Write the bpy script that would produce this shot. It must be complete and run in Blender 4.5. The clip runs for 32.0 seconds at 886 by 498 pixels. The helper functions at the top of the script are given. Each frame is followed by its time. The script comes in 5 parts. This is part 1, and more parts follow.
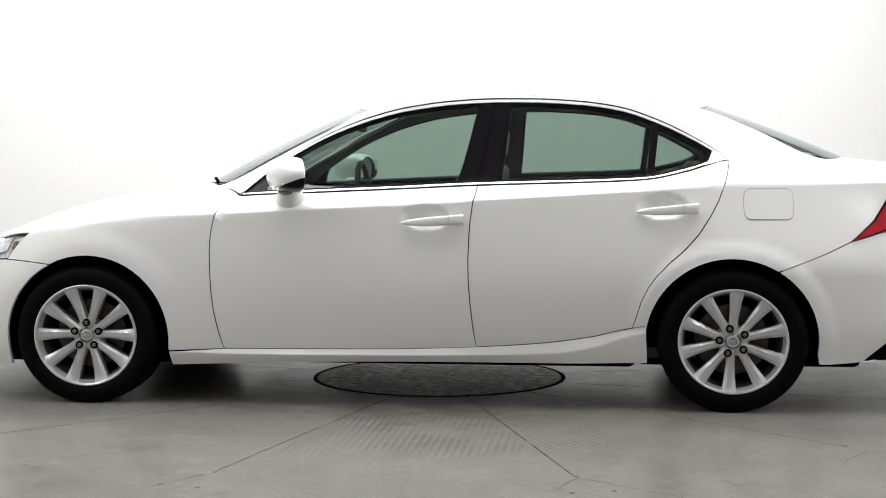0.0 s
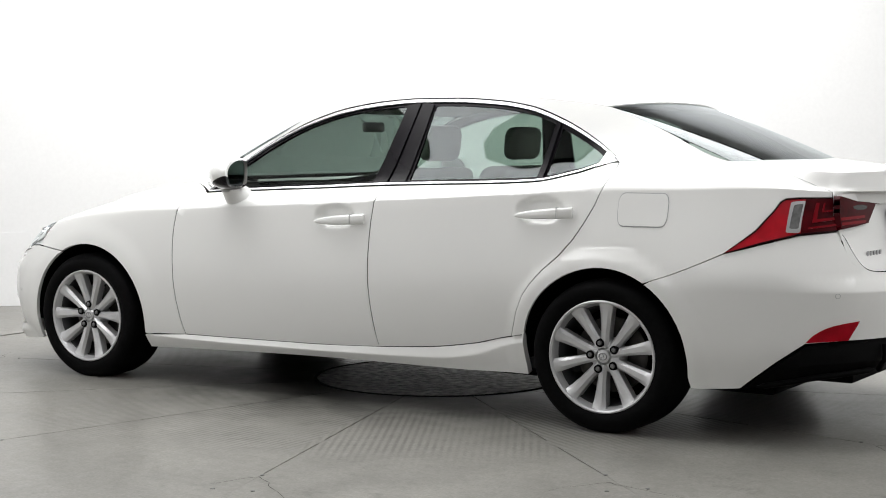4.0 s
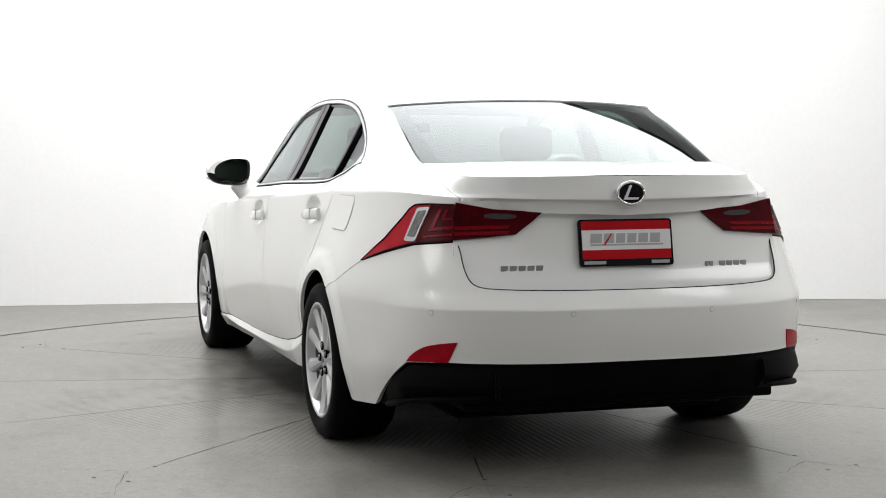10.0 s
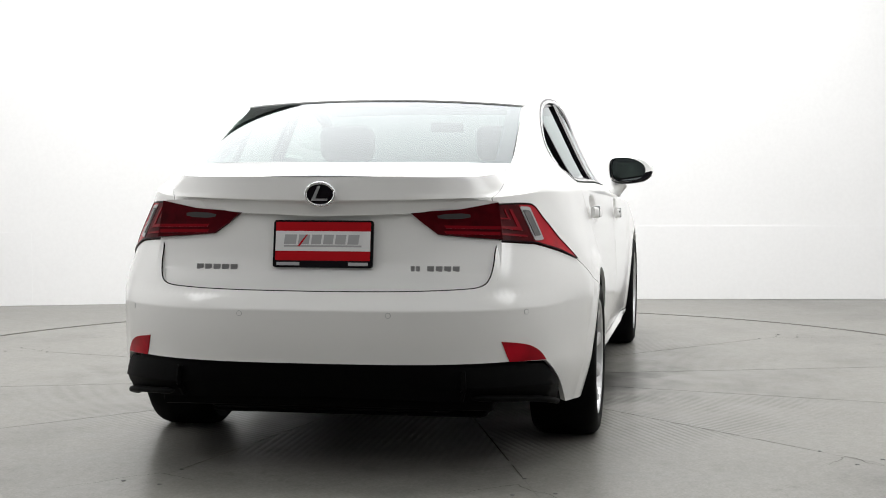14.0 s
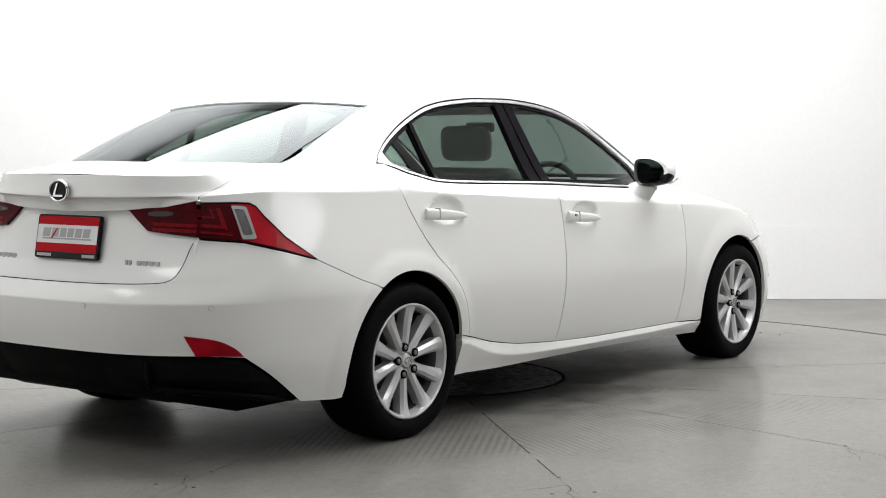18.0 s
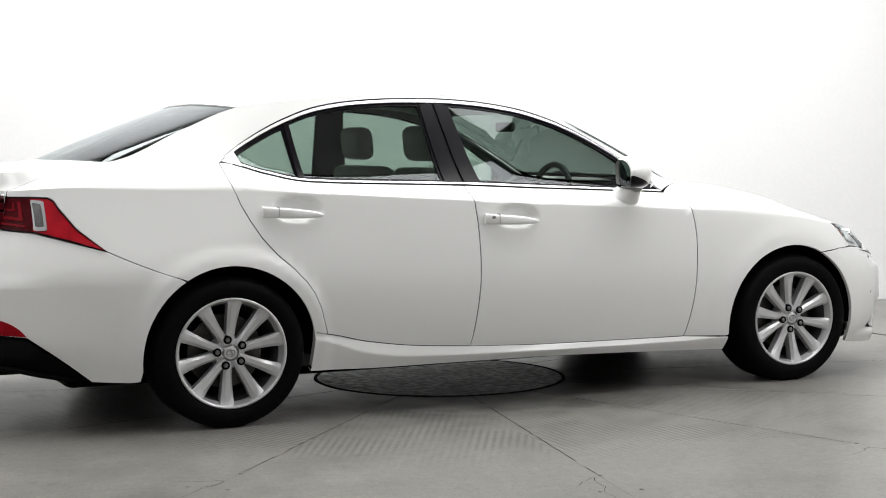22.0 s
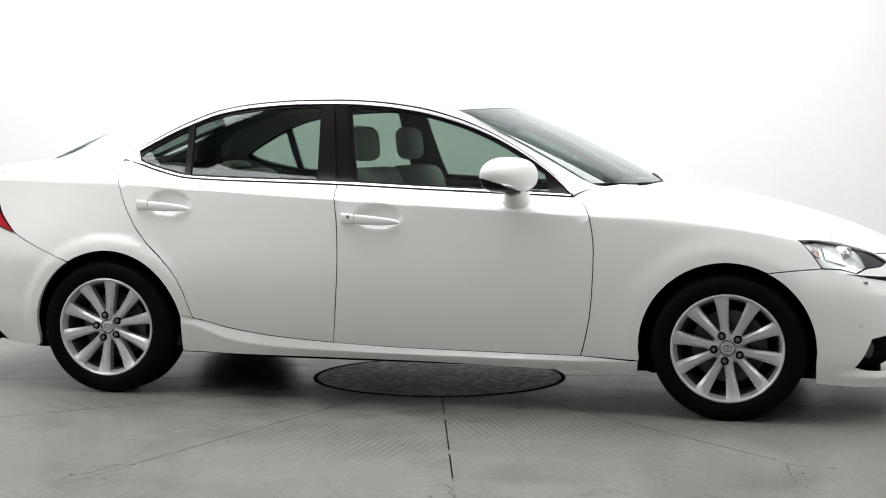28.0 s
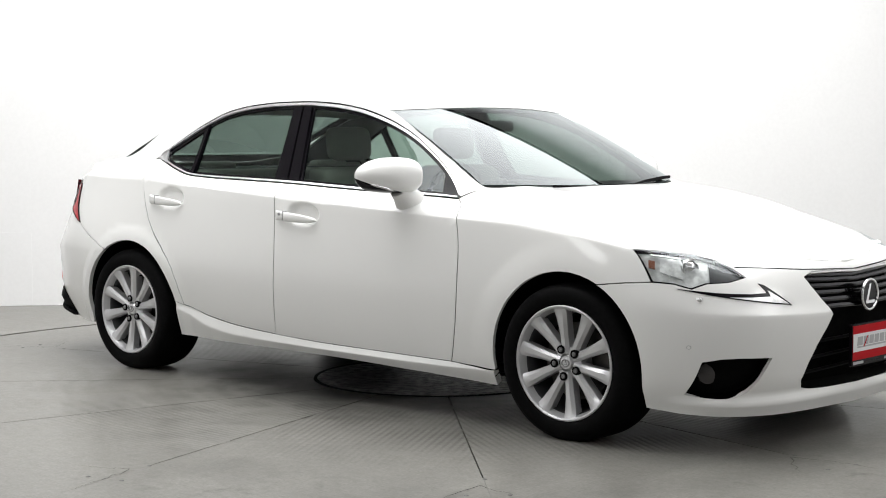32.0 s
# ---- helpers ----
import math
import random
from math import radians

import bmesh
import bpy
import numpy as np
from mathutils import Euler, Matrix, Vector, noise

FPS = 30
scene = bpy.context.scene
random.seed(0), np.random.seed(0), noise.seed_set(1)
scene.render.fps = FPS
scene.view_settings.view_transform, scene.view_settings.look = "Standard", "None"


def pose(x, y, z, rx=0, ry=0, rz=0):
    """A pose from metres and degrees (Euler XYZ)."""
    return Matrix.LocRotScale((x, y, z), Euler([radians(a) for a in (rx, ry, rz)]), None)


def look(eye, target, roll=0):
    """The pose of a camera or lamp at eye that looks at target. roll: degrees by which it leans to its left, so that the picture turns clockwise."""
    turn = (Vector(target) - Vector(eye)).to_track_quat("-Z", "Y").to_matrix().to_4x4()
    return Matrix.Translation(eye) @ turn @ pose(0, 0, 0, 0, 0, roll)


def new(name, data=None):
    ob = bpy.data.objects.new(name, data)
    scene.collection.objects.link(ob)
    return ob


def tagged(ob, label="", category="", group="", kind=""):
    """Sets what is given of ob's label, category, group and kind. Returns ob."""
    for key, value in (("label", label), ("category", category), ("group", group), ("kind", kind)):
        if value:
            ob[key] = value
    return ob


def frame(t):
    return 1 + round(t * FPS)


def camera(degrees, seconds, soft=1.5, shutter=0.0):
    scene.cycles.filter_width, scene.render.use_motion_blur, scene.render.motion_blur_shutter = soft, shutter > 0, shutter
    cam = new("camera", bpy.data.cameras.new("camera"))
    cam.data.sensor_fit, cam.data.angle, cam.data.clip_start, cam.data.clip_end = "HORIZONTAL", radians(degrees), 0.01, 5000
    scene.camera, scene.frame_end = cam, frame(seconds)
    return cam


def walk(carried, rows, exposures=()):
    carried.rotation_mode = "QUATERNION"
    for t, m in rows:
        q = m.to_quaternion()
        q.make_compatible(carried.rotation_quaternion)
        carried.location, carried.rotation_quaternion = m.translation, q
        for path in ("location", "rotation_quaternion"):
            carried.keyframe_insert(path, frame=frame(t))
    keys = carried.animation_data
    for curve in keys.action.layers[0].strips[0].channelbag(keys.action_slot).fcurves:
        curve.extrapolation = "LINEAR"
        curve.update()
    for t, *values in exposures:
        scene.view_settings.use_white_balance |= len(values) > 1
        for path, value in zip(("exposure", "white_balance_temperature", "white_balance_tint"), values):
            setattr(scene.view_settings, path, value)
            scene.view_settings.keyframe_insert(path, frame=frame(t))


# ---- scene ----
# ---- camera: stands still on its tripod ----
cam = camera(31.945, 32.0, soft=1.0)
EYE = (0.0, -7.470, 1.140)
VIEW = look(EYE, (0.0174, -0.305, 0.6414), -0.099)
walk(cam, [(0, VIEW), (32, VIEW)], exposures=[(0, 0.0), (32, 0.0)])

# ---- world and lights: a white drive-in photo booth under four large ceiling lights, three of them unseen ----
world = bpy.data.worlds.new("booth_world")
scene.world = world
world.use_nodes = True
world.node_tree.nodes["Background"].inputs["Color"].default_value = (1, 1, 1, 1)
world.node_tree.nodes["Background"].inputs["Strength"].default_value = 0.008


def area_lamp(name, m, sx, sy, power, colour=(1, 1, 1)):
    lamp = bpy.data.lights.new(name, "AREA")
    lamp.shape, lamp.size, lamp.size_y, lamp.energy, lamp.color = "RECTANGLE", sx, sy, power, colour
    ob = new(name, lamp)
    ob.matrix_world = m
    return ob


# Rows two to four are unseen, added to brighten near and slanted panels
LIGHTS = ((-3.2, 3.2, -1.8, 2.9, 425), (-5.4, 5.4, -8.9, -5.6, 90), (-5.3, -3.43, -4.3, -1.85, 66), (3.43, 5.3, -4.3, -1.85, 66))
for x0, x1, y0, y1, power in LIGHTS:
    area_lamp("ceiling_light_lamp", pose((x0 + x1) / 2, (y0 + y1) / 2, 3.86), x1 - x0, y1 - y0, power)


# ---- materials ----
def material(name, colour, rough=0.5, metal=0.0, coat=0.0, coat_rough=0.03, spec=0.5, grain=0.0, grain_scale=200.0, bump=0.0, stain=0.0, stain_scale=3.0):
    """A principled surface with grain and stains at two scales."""
    mat = bpy.data.materials.new(name)
    mat.use_nodes = True
    nodes, links = mat.node_tree.nodes, mat.node_tree.links
    bsdf = nodes["Principled BSDF"]
    bsdf.inputs["Base Color"].default_value = (*colour, 1)
    bsdf.inputs["Roughness"].default_value = rough
    bsdf.inputs["Metallic"].default_value = metal
    bsdf.inputs["Coat Weight"].default_value = coat
    bsdf.inputs["Coat Roughness"].default_value = coat_rough
    bsdf.inputs["Specular IOR Level"].default_value = spec if spec >= .2 else .5
    bsdf.inputs["IOR"].default_value = 1.5 if spec >= .2 else 1.10 + spec
    if grain or stain or bump:
        place = nodes.new("ShaderNodeTexCoord")
        fine, broad = nodes.new("ShaderNodeTexNoise"), nodes.new("ShaderNodeTexNoise")
        fine.inputs["Scale"].default_value, fine.inputs["Detail"].default_value = grain_scale, 3
        broad.inputs["Scale"].default_value, broad.inputs["Detail"].default_value = stain_scale, 5
        for n in (fine, broad):
            links.new(place.outputs["Object"], n.inputs["Vector"])
        last = None
        for n, amount in ((fine, grain), (broad, stain)):
            if not amount:
                continue
            mix = nodes.new("ShaderNodeMix")
            mix.data_type, mix.blend_type = "RGBA", "MIX"
            low, high = [tuple(min(1, c * (1 + k * amount)) for c in colour) + (1,) for k in (-1, 1)]
            if last is None:
                spread = nodes.new("ShaderNodeMapRange")
                links.new(n.outputs["Fac"], spread.inputs["Value"])
                spread.inputs["From Min"].default_value, spread.inputs["From Max"].default_value = 0.36, 0.64
                links.new(spread.outputs["Result"], mix.inputs["Factor"])
                mix.inputs["A"].default_value, mix.inputs["B"].default_value = low, high
            else:
                mix.blend_type = "MULTIPLY"
                ramp = nodes.new("ShaderNodeMapRange")
                links.new(n.outputs["Fac"], ramp.inputs["Value"])
                ramp.inputs["From Min"].default_value, ramp.inputs["From Max"].default_value = 0.3, 0.7
                ramp.inputs["To Min"].default_value, ramp.inputs["To Max"].default_value = 1 - amount, 1 + amount * 0.4
                mix.inputs["Factor"].default_value = 1
                links.new(last, mix.inputs["A"])
                links.new(ramp.outputs["Result"], mix.inputs["B"])
            last = mix.outputs["Result"]
        if last is not None:
            links.new(last, bsdf.inputs["Base Color"])
        if bump:
            b = nodes.new("ShaderNodeBump")
            b.inputs["Strength"].default_value, b.inputs["Distance"].default_value = 0.6, bump
            links.new(fine.outputs["Fac"], b.inputs["Height"])
            links.new(b.outputs["Normal"], bsdf.inputs["Normal"])
    return mat


def glass_material(name, tint, gloss=0.045, rough=0.0):
    """A thin tinted pane: clear by its tint, mirror-like by its slant."""
    mat = bpy.data.materials.new(name)
    mat.use_nodes = True
    nodes, links = mat.node_tree.nodes, mat.node_tree.links
    nodes.remove(nodes["Principled BSDF"])
    clear, shine, mix, slant = nodes.new("ShaderNodeBsdfTransparent"), nodes.new("ShaderNodeBsdfGlossy"), nodes.new("ShaderNodeMixShader"), nodes.new("ShaderNodeLayerWeight")
    steep, scaled = nodes.new("ShaderNodeMath"), nodes.new("ShaderNodeMath")
    clear.inputs["Color"].default_value = (*tint, 1)
    shine.inputs["Roughness"].default_value = rough
    shine.inputs["Color"].default_value = (.84, .88, .90, 1)
    slant.inputs["Blend"].default_value = 0.5
    steep.operation, scaled.operation = "POWER", "MULTIPLY_ADD"
    steep.inputs[1].default_value, scaled.inputs[1].default_value, scaled.inputs[2].default_value = 5.0, 1 - gloss, gloss
    links.new(slant.outputs["Facing"], steep.inputs[0])
    links.new(steep.outputs[0], scaled.inputs[0])
    links.new(scaled.outputs[0], mix.inputs["Fac"])
    links.new(clear.outputs["BSDF"], mix.inputs[1])
    links.new(shine.outputs["BSDF"], mix.inputs[2])
    links.new(mix.outputs["Shader"], nodes["Material Output"].inputs["Surface"])
    return mat


def glow_material(name, colour, strength):
    mat = bpy.data.materials.new(name)
    mat.use_nodes = True
    bsdf = mat.node_tree.nodes["Principled BSDF"]
    bsdf.inputs["Base Color"].default_value = (*colour, 1)
    bsdf.inputs["Emission Color"].default_value = (*colour, 1)
    bsdf.inputs["Emission Strength"].default_value = strength
    return mat


def concrete_material(name, base, treads):
    """Worn polished concrete; treads adds the ribbed anti-slip fields of the turntable."""
    mat = bpy.data.materials.new(name)
    mat.use_nodes = True
    nodes, links = mat.node_tree.nodes, mat.node_tree.links
    bsdf = nodes["Principled BSDF"]
    place = nodes.new("ShaderNodeTexCoord")

    def noise_at(scale, detail=4, rough=0.55):
        n = nodes.new("ShaderNodeTexNoise")
        n.inputs["Scale"].default_value, n.inputs["Detail"].default_value, n.inputs["Roughness"].default_value = scale, detail, rough
        links.new(place.outputs["Object"], n.inputs["Vector"])
        return n.outputs["Fac"]

    def remap(value, a, b, c, d):
        n = nodes.new("ShaderNodeMapRange")
        links.new(value, n.inputs["Value"])
        for key, v in zip(("From Min", "From Max", "To Min", "To Max"), (a, b, c, d)):
            n.inputs[key].default_value = v
        return n.outputs["Result"]

    def sums(op, a, b):
        n = nodes.new("ShaderNodeMath")
        n.operation = op
        for i, v in enumerate((a, b)):
            if isinstance(v, (int, float)):
                n.inputs[i].default_value = v
            else:
                links.new(v, n.inputs[i])
        return n.outputs[0]

    cloud, blotch, speck, dust = noise_at(0.9, 6, 0.6), noise_at(4.5, 6, 0.65), noise_at(90, 3), noise_at(24, 4, 0.7)
    tone = sums("MULTIPLY", remap(cloud, 0.3, 0.7, 0.92, 1.06), remap(blotch, 0.3, 0.72, 0.84, 1.08))
    tone = sums("MULTIPLY", tone, remap(speck, 0.3, 0.7, 0.84, 1.12))
    tone = sums("MULTIPLY", tone, remap(dust, 0.3, 0.7, 0.86, 1.10))
    stains = remap(noise_at(1.3, 3, 0.5), 0.56, 0.72, 1.0, 0.80)
    tone = sums("MULTIPLY", tone, stains)
    scuffs = sums("MULTIPLY", remap(noise_at(5.5, 5, 0.7), 0.56, 0.80, 0, 1), remap(noise_at(1.1, 2), 0.48, 0.62, 0, 1))
    tone = sums("MULTIPLY", tone, sums("SUBTRACT", 1.0, sums("MULTIPLY", scuffs, 0.6)))
    height = sums("MULTIPLY", dust, 0.05)
    if treads:
        apart = nodes.new("ShaderNodeSeparateXYZ")
        links.new(place.outputs["Object"], apart.inputs[0])
        r = sums("SQRT", sums("ADD", sums("MULTIPLY", apart.outputs[0], apart.outputs[0]), sums("MULTIPLY", apart.outputs[1], apart.outputs[1])), 0)
        turn = sums("ARCTAN2", apart.outputs[1], apart.outputs[0])
        # each of the twelve leaves has straight ribs across its middle
        leaf = sums("FLOOR", sums("DIVIDE", sums("SUBTRACT", turn, radians(16.6)), radians(30)), 0)
        middle = sums("ADD", sums("MULTIPLY", leaf, radians(30)), radians(31.6))
        along = sums("ADD", sums("MULTIPLY", apart.outputs[0], sums("COSINE", middle, 0)), sums("MULTIPLY", apart.outputs[1], sums("SINE", middle, 0)))
        across = sums("SUBTRACT", sums("MULTIPLY", apart.outputs[1], sums("COSINE", middle, 0)), sums("MULTIPLY", apart.outputs[0], sums("SINE", middle, 0)))
        slant = sums("ADD", sums("MULTIPLY", across, 1.0), sums("MULTIPLY", along, 0.04))
        rib = sums("SINE", sums("MULTIPLY", slant, 2 * math.pi / 0.030), 0)
        beat = sums("SINE", sums("MULTIPLY", along, 2 * math.pi / 0.045), 0)
        field = sums("MULTIPLY", remap(r, 0.85, 1.05, 0, 1), remap(r, 1.75, 2.15, 1, 0))
        worn = sums("MULTIPLY", field, remap(noise_at(2.2, 3), 0.38, 0.6, 0.15, 1))
        ribs = sums("MULTIPLY", remap(sums("ADD", rib, sums("MULTIPLY", beat, 0.15)), -0.6, 0.9, 0, 1), worn)
        tone = sums("MULTIPLY", tone, sums("SUBTRACT", 1.0, sums("MULTIPLY", ribs, 0.32)))
        height = sums("SUBTRACT", height, sums("MULTIPLY", ribs, 0.55))
        # grime round the hub, deepened as painted shade below the car; blotches thin outwards
        grime_shade = remap(sums("ADD", r, sums("MULTIPLY", sums("SUBTRACT", noise_at(3.2, 5, 0.6), 0.5), 1.3)), 0.74, 1.2, 0.3, 1.0)
        tone = sums("MULTIPLY", tone, grime_shade)
        dark_blotches = sums("MULTIPLY", remap(noise_at(6.0, 6, 0.75), 0.48, 0.60, 0, 1), remap(sums("ADD", r, sums("MULTIPLY", noise_at(1.7, 3), 1.6)), 1.8, 2.7, 1, 0))
        tone = sums("MULTIPLY", tone, sums("SUBTRACT", 1.0, sums("MULTIPLY", dark_blotches, 0.28)))
    mix = nodes.new("ShaderNodeMix")
    mix.data_type, mix.blend_type = "RGBA", "MULTIPLY"
    mix.inputs["Factor"].default_value = 1
    mix.inputs["A"].default_value = (*base, 1)
    links.new(tone, mix.inputs["B"])
    links.new(mix.outputs["Result"], bsdf.inputs["Base Color"])
    links.new(remap(blotch, 0.3, 0.7, 0.34, 0.46), bsdf.inputs["Roughness"])
    bsdf.inputs["Specular IOR Level"].default_value = 0.12
    bsdf.inputs["Coat Weight"].default_value, bsdf.inputs["Coat Roughness"].default_value = 0.22, 0.16
    b = nodes.new("ShaderNodeBump")
    b.inputs["Strength"].default_value, b.inputs["Distance"].default_value = 0.5, 0.004
    links.new(height, b.inputs["Height"])
    links.new(b.outputs["Normal"], bsdf.inputs["Normal"])
    return mat


PAINT = material("pearl_white_paint", (.86, .86, .845), 0.45, 0, 1.0, 0.11, grain=.015, grain_scale=900)
GLASS = glass_material("green_tinted_glass", (.45, .54, .49), 0.065)
SCREEN = glass_material("clear_screen_glass", (.27, .32, .30), 0.058)
FRONT_SCREEN = glass_material("laminated_screen_glass", (.27, .32, .30), 0.085)
LAMP_GLASS = glass_material("clear_lamp_cover", (.93, .95, .95))
CHROME = material("chrome", (.88, .88, .89), 0.12, 1.0)
TRIM_CHROME = material("brushed_trim_chrome", (.90, .90, .91), 0.36, 1.0)
REVERSE = material("clear_reversing_lens", (.13, .13, .13), 0.25, 0.2, stain=.3, stain_scale=40)
DARK_CHROME = material("dark_chrome", (.07, .07, .075), 0.2, 1.0)
GLOSS_BLACK = material("gloss_black", (.006, .005, .007), 0.2, 0, 0.0, spec=.16)
BLACK = material("black_plastic", (.0025, .0025, .0027), 0.55, spec=.025, grain=.25, grain_scale=400, bump=.0004)
RUBBER = material("tyre_rubber", (.0035, .0035, .0038), 0.6, spec=.03, grain=.2, grain_scale=60, stain=.2, stain_scale=8)
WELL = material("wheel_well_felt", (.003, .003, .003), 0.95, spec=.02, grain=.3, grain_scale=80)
ALLOY = material("silver_alloy", (.60, .60, .61), 0.36, 0.55, 0.3, 0.08, stain=.05, stain_scale=12)
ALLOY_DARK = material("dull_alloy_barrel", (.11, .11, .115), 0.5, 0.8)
STEEL = material("brake_steel", (.09, .085, .08), 0.5, 0.9, stain=.3, stain_scale=20)
NUT_BRIGHT = material("worn_bolt_steel", (.13, .13, .125), 0.5, 0.3, stain=.3, stain_scale=60)
NUT = material("dark_nut", (.24, .24, .245), 0.3, 0.8)
RED_LENS = material("red_lens", (.44, .003, .014), 0.35, 0, 0.12, 0.03, spec=.15, stain=.18, stain_scale=14)
REFLEX_RED = material("reflex_red_lens", (.33, .003, .012), 0.3, 0, .08, .03, spec=.06, stain=.3, stain_scale=12)
DEEP_RED = material("dark_red_lens", (.060, .0006, .003), 0.35, 0, 0.04, 0.03, spec=.04, stain=.3, stain_scale=18)
BRIGHT_RED = material("bright_red_light_guide", (.20, .002, .008), 0.3, 0, .05, .03, spec=.06)
RIM_RED = material("black_red_lamp_rim", (.012, .001, .002), 0.3, 0, 0, spec=.05)
MASK = material("grey_lamp_mask", (.07, .07, .075), 0.3, 0.3, stain=.2, stain_scale=30)
SMOKED = material("smoked_lamp_window", (.06, .056, .056), 0.2, spec=.2)
BADGE = material("badge_metal", (.42, .42, .43), 0.3, 0.8)
SILVER = material("lamp_reflector", (.70, .70, .70), 0.22, 0.9)
LAMP_INNER = material("silver_lamp_inside", (.80, .80, .80), 0.30, 0.25, stain=.25, stain_scale=30)
MIRROR_GLASS = material("mirror_glass", (.16, .175, .18), 0.03, 1.0)
PLATE_RED = material("plate_red", (.47, .006, .012), 0.5, spec=.08)
PLATE_WHITE = material("plate_white", (.78, .78, .78), 0.4)
PLATE_GREY = material("plate_grey_print", (.40, .40, .41), 0.4)
HEADREST = material("grey_headrest_leather", (.50, .49, .46), 0.6, grain=.1, grain_scale=150)
LEATHER = material("grey_beige_leather", (.40, .385, .355), 0.5, grain=.08, grain_scale=150, bump=.0005)
TRIM = material("dark_cabin_trim", (.035, .035, .036), 0.6, grain=.15, grain_scale=200)
PILLAR = material("grey_pillar_trim", (.20, .20, .195), 0.8, grain=.1, grain_scale=200)
HEADLINER = material("pale_headliner", (.45, .44, .42), 0.9, grain=.06, grain_scale=300)
AMBER = material("amber_lens", (.26, .10, .06), 0.2, 0, .5)
SIDE_WALL = material("pale_booth_wall", (.88, .88, .88), 0.8, grain=.02, grain_scale=40, stain=.05, stain_scale=1.2)
BOOTH_WALL = material("grey_booth_wall", (.20, .20, .20), 0.8, grain=.02, grain_scale=40, stain=.05, stain_scale=1.2)
WALL = material("white_wall_paint", (.83, .83, .83), 0.7, grain=.01, grain_scale=40, stain=.02, stain_scale=1.2)
CEILING = material("pale_ceiling", (.75, .75, .75), 0.9, stain=.1, stain_scale=1)
FLOOR = concrete_material("floor_concrete", (.215, .209, .191), False)
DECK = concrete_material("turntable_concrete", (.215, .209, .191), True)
CRACK = material("dirty_crack", (.075, .072, .064), 0.9, spec=.1, grain=.5, grain_scale=60)
HUB = material("dark_hub_plate", (.165, .165, .155), 0.5, 0.0, spec=.5, stain=.6, stain_scale=5, grain=.85, grain_scale=24, bump=.02)
DIFFUSER = glow_material("softbox_diffuser", (1, 1, 1), 0.1)


# ---- mesh helpers ----
def mesh_of(name, verts, faces, mat, normals=None, smooth=True):
    me = bpy.data.meshes.new(name)
    me.from_pydata([tuple(map(float, v)) for v in verts], [], [tuple(map(int, f)) for f in faces])
    me.materials.append(mat)
    me.update()
    if smooth:
        me.polygons.foreach_set("use_smooth", [True] * len(me.polygons))
        if normals is not None:
            me.normals_split_custom_set_from_vertices([tuple(map(float, n)) for n in normals])
    return me


def thing(name, me, label, category, group="", kind="", parent=None):
    ob = new(name, me)
    if parent is not None:
        ob.parent = parent
    return tagged(ob, label, category, group, kind)


def part(name, me, parent, label=""):
    ob = new(name, me)
    ob.parent = parent
    if label:
        ob["label"] = label
    return ob


def from_bm(name, bm, mat, smooth=False, angle=40):
    me = bpy.data.meshes.new(name)
    bm.normal_update()
    bm.to_mesh(me)
    bm.free()
    me.materials.append(mat)
    if smooth:
        me.polygons.foreach_set("use_smooth", [True] * len(me.polygons))
        me.set_sharp_from_angle(angle=radians(angle))
    return me


def box_bm(x0, x1, y0, y1, z0, z1, bevel=0.0, segments=2):
    bm = bmesh.new()
    bmesh.ops.create_cube(bm, size=1)
    for v in bm.verts:
        v.co = Vector((x0 + (v.co.x + .5) * (x1 - x0), y0 + (v.co.y + .5) * (y1 - y0), z0 + (v.co.z + .5) * (z1 - z0)))
    if bevel:
        bmesh.ops.bevel(bm, geom=bm.edges[:], offset=bevel, segments=segments, affect="EDGES", profile=.5)
    return bm


def box_mesh(name, x0, x1, y0, y1, z0, z1, mat, bevel=0.0, segments=2):
    return from_bm(name, box_bm(x0, x1, y0, y1, z0, z1, bevel, segments), mat, bevel > 0)


def lathe(name, profile, mat, steps=64, axis="y", squash=1.0, closed=False):
    """Turn a profile of (radius, along) round the y or z axis."""
    verts, faces, n = [], [], len(profile)
    for i in range(steps):
        a = 2 * math.pi * i / steps
        for r, h in profile:
            verts.append((r * math.cos(a), h, r * math.sin(a) * squash) if axis == "y" else (r * math.cos(a), r * math.sin(a), h))
    for i in range(steps):
        j = (i + 1) % steps
        for k in range(n if closed else n - 1):
            m = (k + 1) % n
            f = (i * n + k, i * n + m, j * n + m, j * n + k)
            faces.append(f if axis == "z" else f[::-1])
    me = mesh_of(name, verts, faces, mat)
    me.set_sharp_from_angle(angle=radians(35))
    return me


def prism(name, outline, depth, mat, to_world, bevel=0.0):
    """A flat plate: outline in a plane, thickness depth, placed by the matrix to_world."""
    bm = bmesh.new()
    face = bm.faces.new([bm.verts.new((a, b, 0)) for a, b in outline])
    bm.normal_update()
    if face.normal.z < 0:
        face.normal_flip()
    made = bmesh.ops.extrude_face_region(bm, geom=[face])
    for v in made["geom"]:
        if isinstance(v, bmesh.types.BMVert):
            v.co.z += depth
    bmesh.ops.recalc_face_normals(bm, faces=bm.faces[:])
    if bevel:
        bmesh.ops.bevel(bm, geom=[e for e in bm.edges if all(v.co.z > depth * .5 for v in e.verts)], offset=bevel, segments=2, affect="EDGES")
    bm.transform(to_world)
    return from_bm(name, bm, mat, bevel > 0)


